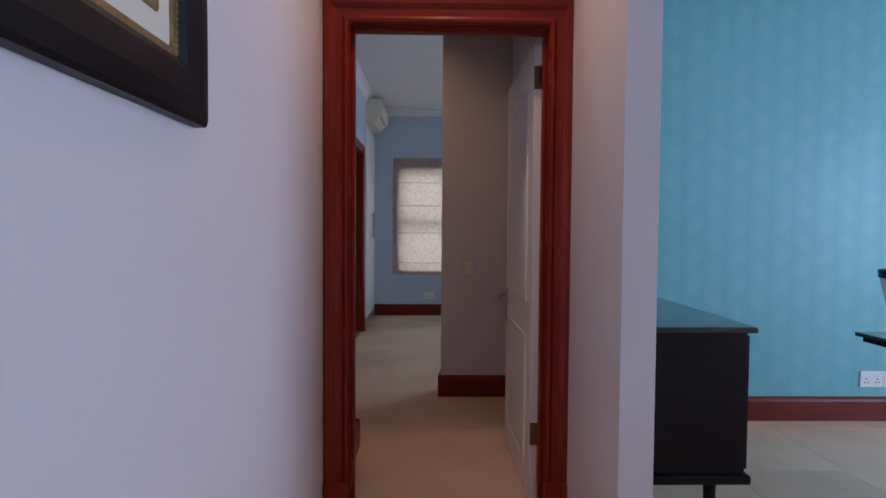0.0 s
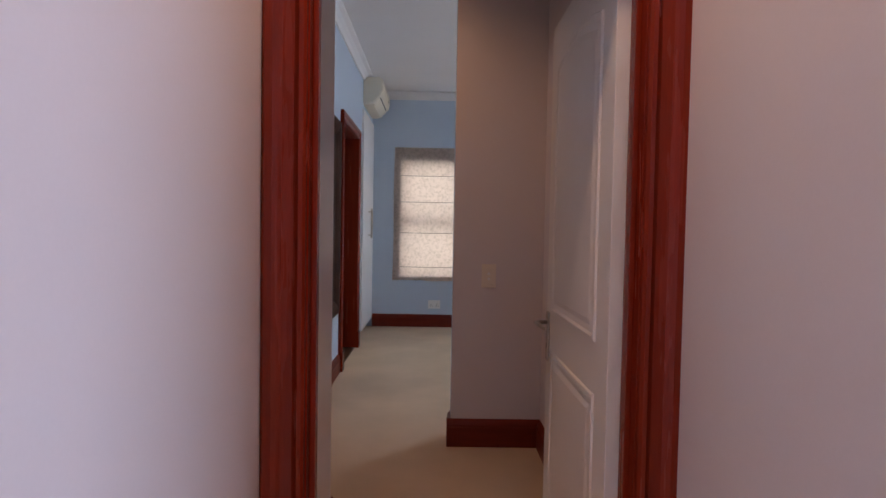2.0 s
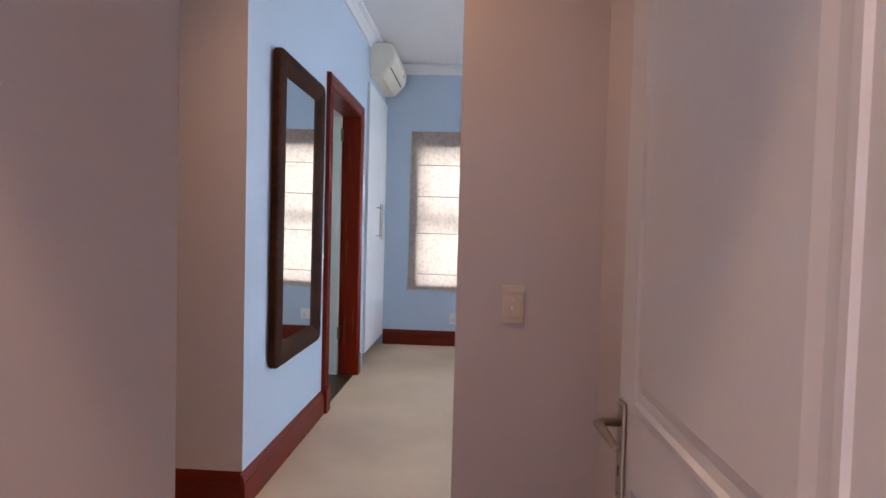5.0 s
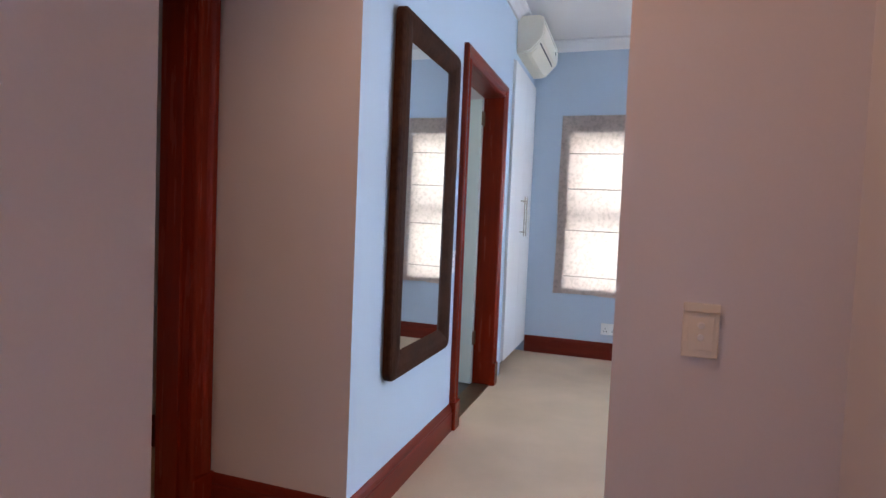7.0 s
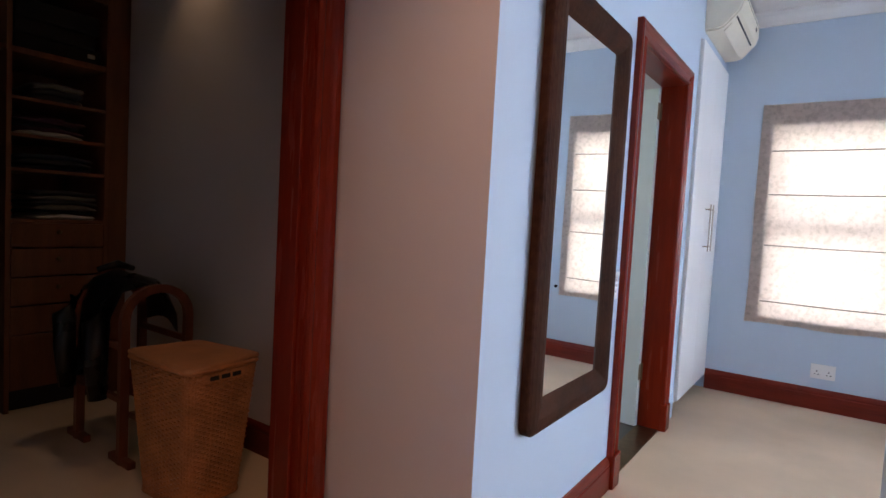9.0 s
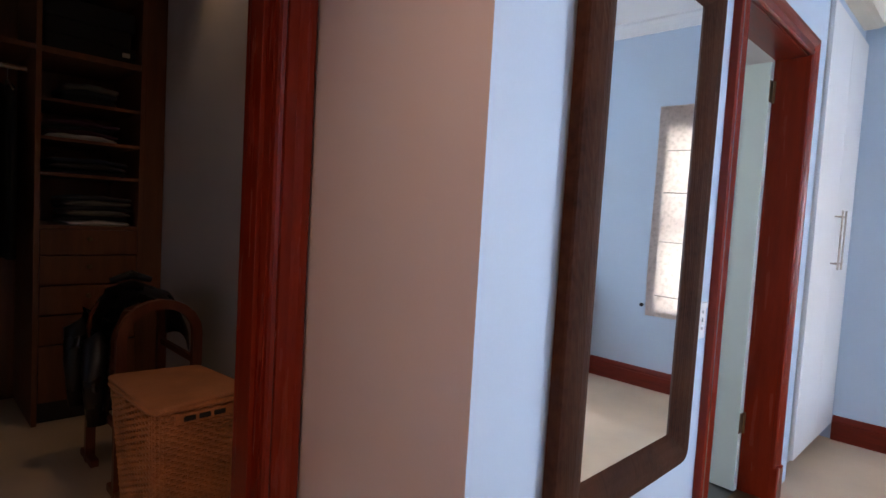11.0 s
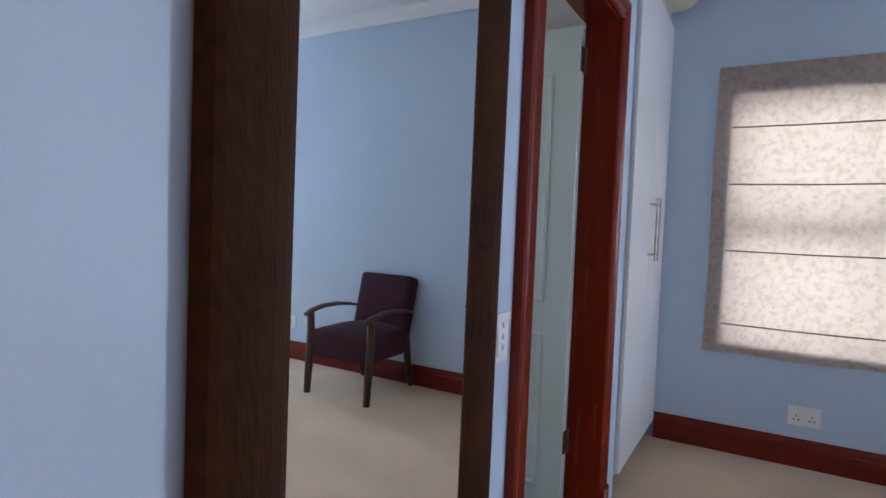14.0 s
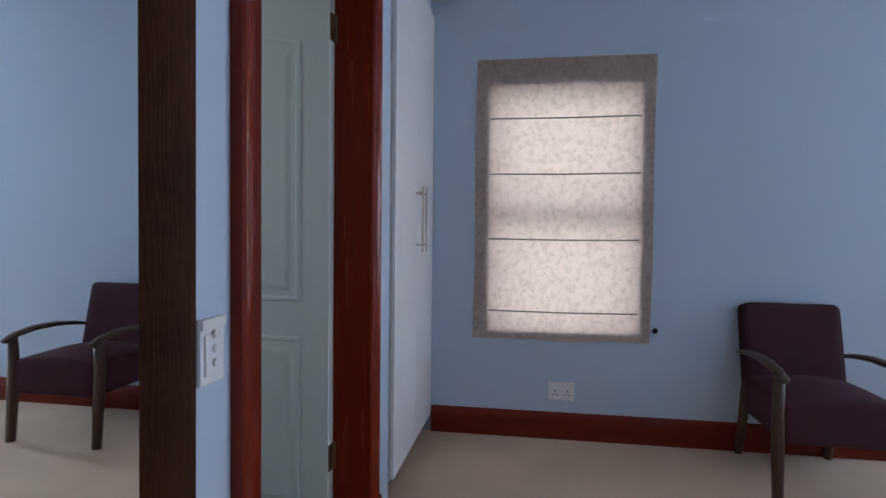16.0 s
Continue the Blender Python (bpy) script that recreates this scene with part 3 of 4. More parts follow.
def air_conditioner():
    root = thing("air_conditioner", pose(XW, 6.79, 2.535), "white wall-mounted split air conditioner above the cupboard", "air conditioner")
    L = 0.80
    prof = [(0.001, 0.0), (0.075, 0.0), (0.115, 0.012), (0.200, 0.105), (0.214, 0.150), (0.214, 0.235), (0.200, 0.272), (0.165, 0.288), (0.001, 0.288)]
    body = sweep(prof, [((0, 0.02, 0), (1, 0, 0), (0, 0, 1)), ((0, L - 0.02, 0), (1, 0, 0), (0, 0, 1))])
    part("casing", body, AC_WHITE, root)
    cap = [(x * 0.96 + 0.001, 0.012 + z * 0.92) for x, z in prof]
    for y0, y1 in ((0, 0.02), (L - 0.02, L)):
        part("end_cap", sweep(cap if y0 == 0 else prof, [((0, y0, 0), (1, 0, 0), (0, 0, 1)), ((0, y1 + (0.0005 if y0 == 0 else 0), 0), (1, 0, 0), (0, 0, 1))]), AC_WHITE, root)
    part("louvre", box(-0.045, 0.020, 0.06, L - 0.10, -0.004, 0.0015, 0.0, pose(0.135, 0, 0.0335, 0, -47.6, 0)), AC_WHITE, root)
    part("outlet_slot", box(-0.004, 0.006, 0.05, L - 0.09, -0.003, 0.003, 0.0, pose(0.176, 0, 0.079, 0, -47.6, 0)), DARK, root, "black outlet slot")
    part("badge", lathe([(0.016, 0), (0.016, 0.003)], 16, pose(0.2135, L - 0.16, 0.165, 0, 90, 0)), DARK, root, "small dark round badge")
    part("seam", box(0.2130, 0.2150, 0.02, L - 0.02, 0.215, 0.2175), DARK, root)
    return root


air_conditioner()


def roman_blind(name, x0, x1, z0, z1, y, rods, label):
    """A flat roman blind that hangs in front of its window; small sags along its hem."""
    root = thing(name, Matrix(), label, "blind")
    bm = bmesh.new()
    nx, nz = 26, 60
    rows = []
    for j in range(nz + 1):
        v = j / nz
        z = z0 + (z1 - z0) * v
        near = min(abs(z - r) for r in rods)
        row = []
        for i in range(nx + 1):
            u = i / nx
            sag = 0.005 * math.sin(u * 9.0) + 0.008 * math.exp(-((u - 0.36) / 0.03) ** 2) + 0.006 * math.exp(-((u - 0.78) / 0.03) ** 2)
            puff = 0.0022 * math.sin(u * 17 + 2) * math.sin(v * 23) - 0.003 * math.exp(-((near / 0.015) ** 2))
            side = -0.012 * (1 - v) ** 3 + 0.004 * math.sin(v * 7)
            row.append(bm.verts.new((x0 + (x1 - x0) * u + side, y + puff, z + (sag if j == 0 else 0))))
        rows.append(row)
    for a, b in zip(rows, rows[1:]):
        for i in range(nx):
            bm.faces.new((a[i], a[i + 1], b[i + 1], b[i]))
    part("cloth", bm, BLIND, root, smooth=True)
    for r in rods:
        part("rod_pocket", tube([(x0 + 0.08, y - 0.006, r), ((x0 + x1) / 2, y - 0.007, r - 0.003), (x1 - 0.078, y - 0.006, r + 0.002)], 0.0045, 6), ROD, root)
    part("headrail", box(x0 + 0.004, x1 - 0.004, y + 0.003, YN, z1 - 0.03, z1, 0.002), BLIND, root)
    return root


roman_blind("roman_blind", -0.152, 0.854, 0.572, 2.203, 7.650, (0.740, 1.160, 1.538, 1.859), "beige printed linen roman blind lowered over a bright window")
tagged(part("blind_cleat", tube([(0.868, YN, 0.655), (0.868, 7.63, 0.655), (0.868, 7.625, 0.655)], [0.006, 0.006, 0.016], 10), BLACKWOOD), "small dark cord cleat beside the blind", "cleat")
tagged(part("pull_cord", tube([(-0.160, 7.645, 1.56), (-0.162, 7.648, 1.40), (-0.158, 7.652, 1.30)], 0.0025, 6), PLASTIC_W), "thin white blind cord at the wall", "cord")


def window(name, x0, x1, z0, z1, uprights, rail, label, t=0.05):
    """A red timber window set in the outer half of the wall."""
    root = thing(name, Matrix(), label, "window", "", "structure")
    y0, y1 = YN + 0.085, YN + 0.145
    part("frame", box(x0, x0 + t, y0, y1, z0, z1, 0.004), MAHOGANY, root)
    part("frame", box(x1 - t, x1, y0, y1, z0, z1, 0.004), MAHOGANY, root)
    part("frame", box(x0 + t, x1 - t, y0, y1, z1 - t, z1, 0.004), MAHOGANY_X, root)
    part("frame", box(x0 + t, x1 - t, y0, y1, z0, z0 + t, 0.004), MAHOGANY_X, root)
    part("meeting_rail", box(x0 + t, x1 - t, y0 - 0.008, y1 + 0.008, rail - 0.03, rail + 0.03, 0.004), MAHOGANY_X, root)
    for x in uprights:
        part("glazing_bar", box(x - 0.012, x + 0.012, y0 + 0.01, y1 - 0.01, z0 + t, rail - 0.03), MAHOGANY, root)
    for a, b in ((z0 + t, rail - 0.03), (rail + 0.03, z1 - t))[:1 if uprights else 2]:
        p = part("pane", box(x0 + t, x1 - t, YN + 0.113, YN + 0.117, a, b), GLASS, root)
        p.visible_shadow = False
    return root


def open_sash(x0, x1, z0, z1, tilt):
    """A top-hung sash pushed outwards, with one bar and a stay."""
    root = thing("window_sash", pose(0, YN + 0.15, z1, tilt, 0, 0), "red timber top sash pushed open", "window", "", "structure")
    d = z0 - z1
    part("stile", box(x0, x0 + 0.04, 0, 0.04, d, 0, 0.003), MAHOGANY, root)
    part("stile", box(x1 - 0.04, x1, 0, 0.04, d, 0, 0.003), MAHOGANY, root)
    part("bottom_rail", box(x0 + 0.04, x1 - 0.04, 0, 0.04, d, d + 0.045, 0.003), MAHOGANY_X, root)
    part("top_rail", box(x0 + 0.04, x1 - 0.04, 0, 0.04, -0.04, 0, 0.003), MAHOGANY_X, root)
    part("glazing_bar", box((x0 + x1) / 2 - 0.011, (x0 + x1) / 2 + 0.011, 0.008, 0.032, d + 0.045, -0.04), MAHOGANY, root)
    p = part("pane", box(x0 + 0.04, x1 - 0.04, 0.018, 0.022, d + 0.045, -0.04), GLASS, root)
    p.visible_shadow = False
    part("stay", tube([((x0 + x1) / 2, 0.0, d + 0.02), ((x0 + x1) / 2 + 0.02, -0.06, d + 0.035), ((x0 + x1) / 2 + 0.10, -0.10, d + 0.03)], 0.006, 6), BRASS, root, "brass window stay")


window("window_1", WX0, WX1, WZ0, WZ1, (), 1.33, "red timber window behind a lowered blind", 0.028)
window("window_2", VX0, VX1, VZ0, VZ1, (3.225,), 1.40, "red timber window onto a green garden")
open_sash(VX0 + 0.055, VX1 - 0.055, 1.435, VZ1 - 0.055, 14)
# unseen window, added only as an opening for the bedroom lamp
window("added_window_3", UX0, UX1, VZ0, VZ1, (4.58,), 1.40, "red timber window added out of view to hold a daylight lamp")
tagged(part("window_sill", box(VX0 - 0.03, VX1 + 0.10, YN - 0.035, YN + 0.085, VZ0 - 0.035, VZ0, 0.006), MAHOGANY_X), "red varnished timber window sill", "sill", "", "structure")


def raised_blind(x0, x1, z0, z1):
    root = thing("raised_roman_blind", Matrix(), "beige roman blind drawn up in soft folds", "blind")
    part("headrail", box(x0, x1, 7.618, YN, z1 - 0.03, z1, 0.003), BLIND, root)
    folds = ((0.0, 0.17, 0.0, 0.004), (0.13, 0.225, 0.010, 0.016), (0.19, 0.275, 0.016, 0.020), (0.245, z1 - z0, 0.010, 0.016))
    for k, (top, low, out, bulge) in enumerate(folds):
        zt, zb, y = z1 - top, z1 - low, 7.618 - out
        bm = bmesh.new()
        rows = []
        for j in range(9):
            v = j / 8
            rows.append([bm.verts.new((x0 + (x1 - x0) * i / 24, y - bulge * math.sin(math.pi * v) + 0.003 * math.sin(i * 1.3 + k), zt + (zb - zt) * v - 0.018 * math.sin(math.pi * (i % 8) / 8) * v)) for i in range(25)])
        for a, b in zip(rows, rows[1:]):
            for i in range(24):
                bm.faces.new((a[i], a[i + 1], b[i + 1], b[i]))
        part("fold", bm, BLIND, root, smooth=True)
    return root


raised_blind(2.82, 3.76, 1.845, 2.175)


def armchair():
    root = thing("armchair", pose(1.543, 7.305, 0, 0, 0, 0), "aubergine upholstered armchair with curved dark wooden arms", "armchair")

    def pad(name, x0, x1, y0, y1, z0, z1, m=None, crown=0.0, r=0.03):
        bm = bmesh.new()
        bmesh.ops.create_cube(bm, size=1)
        bmesh.ops.subdivide_edges(bm, edges=bm.edges[:], cuts=5, use_grid_fill=True)
        for v in bm.verts:
            u, w, t = v.co * 2
            v.co = Vector((x0 + (x1 - x0) * (u + 1) / 2, y0 + (y1 - y0) * (w + 1) / 2, z0 + (z1 - z0) * (t + 1) / 2))
            if t > 0.9:
                v.co.z += crown * (1 - u * u) * (1 - w * w * 0.6)
        bm.normal_update()
        sharp = [e for e in bm.edges if len(e.link_faces) == 2 and e.link_faces[0].normal.dot(e.link_faces[1].normal) < 0.5]
        bmesh.ops.bevel(bm, geom=sharp, offset=r, segments=3, profile=0.5, affect="EDGES")
        if m:
            bmesh.ops.transform(bm, matrix=m, verts=bm.verts)
        return part(name, bm, UPHOLSTERY, root, smooth=True)

    pad("seat", -0.250, 0.250, -0.285, 0.20, 0.265, 0.455, None, 0.05)
    pad("backrest", -0.240, 0.240, -0.055, 0.055, 0.0, 0.475, pose(0, 0.205, 0.365, -13, 0, 0), 0.0, 0.035)
    for s in (-1, 1):
        x = s * 0.266
        part("leg", tube([(x, -0.285, 0.0), (x, -0.272, 0.22), (x, -0.262, 0.42), (x, -0.268, 0.568)], [0.024, 0.029, 0.029, 0.025], 8), CHAIRWOOD, root, smooth=True)
        part("leg", tube([(s * 0.225, 0.315, 0.0), (s * 0.225, 0.262, 0.20), (s * 0.225, 0.225, 0.40)], [0.021, 0.026, 0.028], 8), CHAIRWOOD, root, smooth=True)
        part("armrest", tube([(x, -0.320, 0.560), (x, -0.255, 0.587), (x, -0.13, 0.606), (x, 0.02, 0.606), (s * 0.262, 0.16, 0.590), (s * 0.250, 0.265, 0.568)], [0.024, 0.029, 0.030, 0.028, 0.024, 0.018], 10, 0.55), CHAIRWOOD, root, smooth=True)
    return root


armchair()


def socket(m, gangs=2, label="white plastic double wall socket"):
    """A wall plate facing -y of its own pose, centred at the origin."""
    root = thing("wall_socket", m, label, "socket", "wall sockets")
    w = 0.150 if gangs == 2 else 0.086
    part("plate", box(-w / 2, w / 2, -0.010, 0, -0.052, 0.052, 0.003), PLASTIC_W, root)
    for c in ((-0.036, 0.036) if gangs == 2 else (0,)):
        for dx, dz, a, b in ((0, 0.002, 0.0025, 0.006), (-0.011, -0.020, 0.005, 0.003), (0.011, -0.020, 0.005, 0.003)):
            part("pin_hole", box(c + dx - a, c + dx + a, -0.0108, -0.0098, dz - b, dz + b), DARK, root)
        part("rocker", box(c - 0.008, c + 0.008, -0.014, -0.0095, 0.018, 0.034, 0.002), PLASTIC_W, root)
    return root


socket(pose(0.361, YN, 0.279))
socket(pose(2.76, YN, 0.325))
socket(pose(2.605, YN, 0.325), 1, "white plastic single wall socket")


def light_switch(m, buttons, w, h, plastic, label):
    root = thing("light_switch", m, label, "light switch", "light switches")
    part("plate", box(-w / 2, w / 2, -0.009, 0, -h / 2, h / 2, 0.003), plastic, root)
    part("cover", box(-w * 0.36, w * 0.36, -0.0125, -0.0085, -h * 0.36, h * 0.26, 0.002), plastic, root)
    part("top_lip", box(-w / 2, w / 2, -0.014, -0.0085, h * 0.34, h / 2, 0.002), plastic, root)
    for k in range(buttons):
        z = h * (0.10 - 0.22 * k) + (0.02 if buttons == 3 else 0)
        part("button", lathe([(0.008, 0), (0.008, 0.004), (0.006, 0.006)], 14, pose(0, -0.0120, z, 90, 0, 0)), PLASTIC_W, root, "round white push button")
    return root


light_switch(pose(0.672, 3.86, 0.957), 2, 0.080, 0.130, PLASTIC, "cream plastic light switch with two round buttons")
light_switch(pose(XW, 5.337, 0.969, 0, 0, 90), 3, 0.080, 0.125, PLASTIC_W, "white plastic light switch with three buttons")

# ---- closet ----


def slab(x0, x1, y0, y1, z0, z1, seed, droop=0.01):
    """A folded cloth: a soft slab with an uneven outline."""
    rng = random.Random(seed)
    bm = bmesh.new()
    bmesh.ops.create_cube(bm, size=1)
    bmesh.ops.subdivide_edges(bm, edges=bm.edges[:], cuts=4, use_grid_fill=True)
    p = rng.random() * 9
    for v in bm.verts:
        u, w, t = v.co * 2
        k = 1 - 0.07 * abs(t) ** 2
        v.co = Vector(((x0 + x1) / 2 + (x1 - x0) / 2 * u * k, (y0 + y1) / 2 + (y1 - y0) / 2 * w * k, (z0 + z1) / 2 + (z1 - z0) / 2 * t))
        if t > -0.9:
            v.co.z -= droop * (w * w) * (t + 1) / 2 + 0.004 * math.sin(p + 5 * w + 3 * u)
    return bm


def closet_unit():
    root = thing("closet_unit", Matrix(), "cherry-veneer closet unit with open shelves over drawers", "wardrobe")
    xb, xf, y0, y1 = -3.95, -3.35, 3.945, 4.585
    part("side_panel", box(xb, xf, y0, y0 + 0.025, 0, 2.6, 0.002), CLOSETWOOD, root)
    part("side_panel", box(xb, xf, 4.45, 4.475, 0, 2.6, 0.002), CLOSETWOOD, root)
    part("filler_panel", box(xf - 0.02, xf, 4.475, y1, 0, 2.6, 0.002), CLOSETWOOD, root)
    part("back_panel", box(xb - 0.012, xb, 2.63, 4.475, 0.0, 2.6), CLOSETWOOD, root)
    part("plinth", box(xb, xf - 0.05, y0 + 0.025, 4.45, 0, 0.12), DARK, root)
    for z in (1.10, 1.386, 1.577, 1.781, 2.046, 2.45):
        t = 0.032 if z > 2 else 0.018
        part("shelf", box(xb, xf - 0.01, y0 + 0.025, 4.45, z - t, z, 0.002), CLOSETWOOD, root)
    for a, b in ((0.94, 1.078), (0.775, 0.932), (0.61, 0.767), (0.445, 0.602), (0.125, 0.437)):
        d = part("drawer", box(xf - 0.03, xf, y0 + 0.028, 4.447, a, b, 0.003), CLOSETWOOD, root)
        part("knob", lathe([(0.006, 0), (0.006, 0.014), (0.013, 0.018), (0.013, 0.026), (0.008, 0.031)], 12, pose(xf, 4.20, (a + b) / 2 + (0.02 if b - a < 0.2 else 0.1), 0, 90, 0)), BRASS, d, "small brass knob")
    part("upper_shelf", box(xb, xf - 0.01, 2.63, y0, 2.02, 2.046, 0.002), CLOSETWOOD, root)
    part("hanging_rail", tube([(-3.62, 2.63, 1.95), (-3.62, y0, 1.95)], 0.013, 10), CHROME, root, "steel hanging rail")
    part("side_panel", box(xb, xf, 2.625, 2.65, 0, 2.6, 0.002), CLOSETWOOD, root)
    return root


closet_unit()


def stack(z, kinds, y0, y1, thick, seed):
    for i, k in enumerate(kinds):
        rng = random.Random(seed * 31 + i)
        a, b = y0 + rng.uniform(-0.012, 0.012), y1 + rng.uniform(-0.02, 0.012)
        tagged(part("folded_garment", slab(-3.80, -3.39 + rng.uniform(-0.02, 0.012), a, b, z + thick * i, z + thick * (i + 1) + 0.003, seed + i, 0.012), CLOTHS[k], smooth=True),
               "folded " + ("charcoal", "plum", "white", "navy", "stone-grey")[k] + " garment stacked on a closet shelf", "clothing", "folded clothes")


stack(1.101, (2, 0, 4, 0, 4, 0), 4.10, 4.42, 0.028, 3)
stack(1.387, (3, 0, 3), 4.02, 4.40, 0.030, 4)
stack(1.578, (2, 1, 0, 1), 4.00, 4.34, 0.026, 5)
stack(1.782, (0, 0, 4), 4.08, 4.34, 0.036, 6)
for i, (z0, z1, y1) in enumerate(((2.047, 2.13, 4.43), (2.131, 2.22, 4.40), (2.221, 2.33, 4.42))):
    case = thing("storage_case", Matrix(), "flat black storage case on a closet shelf", "case", "storage cases")
    part("shell", box(-3.82, -3.385, 3.985, y1, z0, z1, 0.012), CLOTH_BLACK, case)
    i == 0 and part("clasp", box(-3.386, -3.381, y1 - 0.075, y1 - 0.035, z0 + 0.03, z0 + 0.055, 0.001), CHROME, case)


def hanging_garment(y, material, length, name):
    root = thing("hanging_garment", pose(-3.62, y, 0), name, "clothing", "hanging clothes")
    bm = bmesh.new()
    rows = []
    for j in range(11):
        v = j / 10
        z = 1.86 - length * v
        w = 0.10 + 0.11 * min(1, v * 4) + 0.02 * v
        rows.append([bm.verts.new((w * math.cos(a), (0.030 + 0.008 * math.sin(5 * a + y * 40)) * math.sin(a), z - 0.05 * abs(math.cos(a)) * (v < 0.12))) for a in [2 * math.pi * k / 24 for k in range(24)]])
    for a, b in zip(rows, rows[1:]):
        for i in range(24):
            bm.faces.new((a[i], a[(i + 1) % 24], b[(i + 1) % 24], b[i]))
    bm.faces.new(rows[0])
    bm.faces.new(rows[-1])
    bmesh.ops.recalc_face_normals(bm, faces=bm.faces)
    part("garment", bm, material, root, smooth=True)
    part("hanger", tube([(-0.20, 0, 1.80), (0, 0, 1.875), (0.20, 0, 1.80)], 0.006, 6), CHROME, root)
    part("hook", tube([(0, 0, 1.875), (0, 0, 1.93), (0.014, 0, 1.952), (0.0, 0, 1.968), (-0.014, 0, 1.955)], 0.0028, 6), CHROME, root)


for i in range(9):
    hanging_garment(3.86 - 0.085 * i, (CLOTH_BLACK, CLOTHS[0], CLOTHS[3])[i % 3], 0.95 + 0.12 * (i % 4), ("black", "charcoal", "navy")[i % 3] + " garment hanging from the closet rail")


def wicker_hamper():
    root = thing("laundry_hamper", pose(-1.815, 4.155, 0, 0, 0, 3), "tapered golden wicker laundry hamper with a flat lid", "basket")
    HT = 0.585

    def outline(v, k, out=0.0):
        """A rounded rectangle of k points that widens upwards."""
        hx, hy, r = 0.155 + 0.055 * v + out, 0.125 + 0.040 * v + out, 0.03
        pts = []
        per = k // 4
        for cx, cy, a0 in ((hx - r, hy - r, 0), (-hx + r, hy - r, 90), (-hx + r, -hy + r, 180), (hx - r, -hy + r, 270)):
            nx = {0: (-hx + r, hy - r), 90: (-hx + r, -hy + r), 180: (hx - r, -hy + r), 270: (hx - r, hy - r)}[a0]
            for i in range(4):
                a = radians(a0 + 90 * i / 4)
                pts.append((cx + r * math.cos(a), cy + r * math.sin(a)))
            ex, ey = cx + r * math.cos(radians(a0 + 90)), cy + r * math.sin(radians(a0 + 90))
            fx, fy = nx[0] + r * math.cos(radians(a0 + 90)), nx[1] + r * math.sin(radians(a0 + 90))
            m = per - 4
            for i in range(m):
                pts.append((ex + (fx - ex) * i / m, ey + (fy - ey) * i / m))
        return pts

    K, N = 112, 52
    bm = bmesh.new()
    for j in range(N):
        z = 0.012 + (HT - 0.02) * j / (N - 1)
        base = outline(z / HT, K)
        h = 0.0066
        rows = []
        for dz, o in ((-h, -0.001), (-h * 0.5, 0.0042), (h * 0.5, 0.0042), (h, -0.001)):
            row = []
            for i, (x, y) in enumerate(base):
                d = Vector((x, y, 0)).normalized()
                wave = 0.0042 * math.cos(math.pi * (i / 2.0 + j)) + 0.0012 * math.sin(i * 2.7 + j * 1.9)
                row.append(bm.verts.new((x + d.x * (o + wave), y + d.y * (o + wave), z + dz)))
            rows.append(row)
        for a, b in zip(rows, rows[1:]):
            for i in range(K):
                bm.faces.new((a[i], a[(i + 1) % K], b[(i + 1) % K], b[i]))
    weave = part("weave", bm, WICKER, root)
    tagged(weave, "", "", "", "stuff")
    low, high = outline(0, 28), outline(1, 28)
    bm = bmesh.new()
    for (a, b), (c, d) in zip(low, high):
        t = tube([(a, b, 0), (c, d, HT)], 0.005, 5)
        me = bpy.data.meshes.new("stake")
        t.to_mesh(me)
        t.free()
        bm.from_mesh(me)
        bpy.data.meshes.remove(me)
    tagged(part("upright_weave", bm, WICKER, root), "", "", "", "stuff")
    for v, z, r in ((1, HT, 0.012), (0, 0.012, 0.010)):
        pts = [(x, y, z) for x, y in outline(v, 60, 0.002)]
        part("rim", tube(pts + [pts[0]], r, 8), WICKER, root, smooth=True)
    # lid, slightly domed and lifted at one corner
    bm = bmesh.new()
    ring = outline(1, 60, 0.010)
    rows = []
    for s, lift in ((0.0, 0.020), (0.35, 0.019), (0.7, 0.015), (0.95, 0.007), (1.0, 0.002)):
        rows.append([bm.verts.new((x * s, y * s, HT + 0.016 + lift + 0.006 * s * (x / 0.2) * (y / 0.15))) for x, y in ring])
    rows.append([bm.verts.new((x, y, HT + 0.006 + 0.006 * (x / 0.2) * (y / 0.15))) for x, y in ring])
    for a, b in zip(rows, rows[1:]):
        for i in range(60):
            bm.faces.new((a[i], a[(i + 1) % 60], b[(i + 1) % 60], b[i]))
    bm.faces.new(rows[-1])
    bmesh.ops.remove_doubles(bm, verts=bm.verts, dist=0.0003)
    bmesh.ops.recalc_face_normals(bm, faces=bm.faces)
    part("lid", bm, LID, root, "closely woven orange-brown lid", smooth=True)
    for k in (-1, 0, 1):
        part("hand_slot", box(0.198, 0.219, k * 0.052 - 0.020, k * 0.052 + 0.020, HT - 0.047, HT - 0.030, 0.003), DARK, root, "dark hand slot")
    part("slot_band", box(0.196, 0.2145, -0.10, 0.10, HT - 0.056, HT - 0.020, 0.003), WICKER, root)
    return root


wicker_hamper()


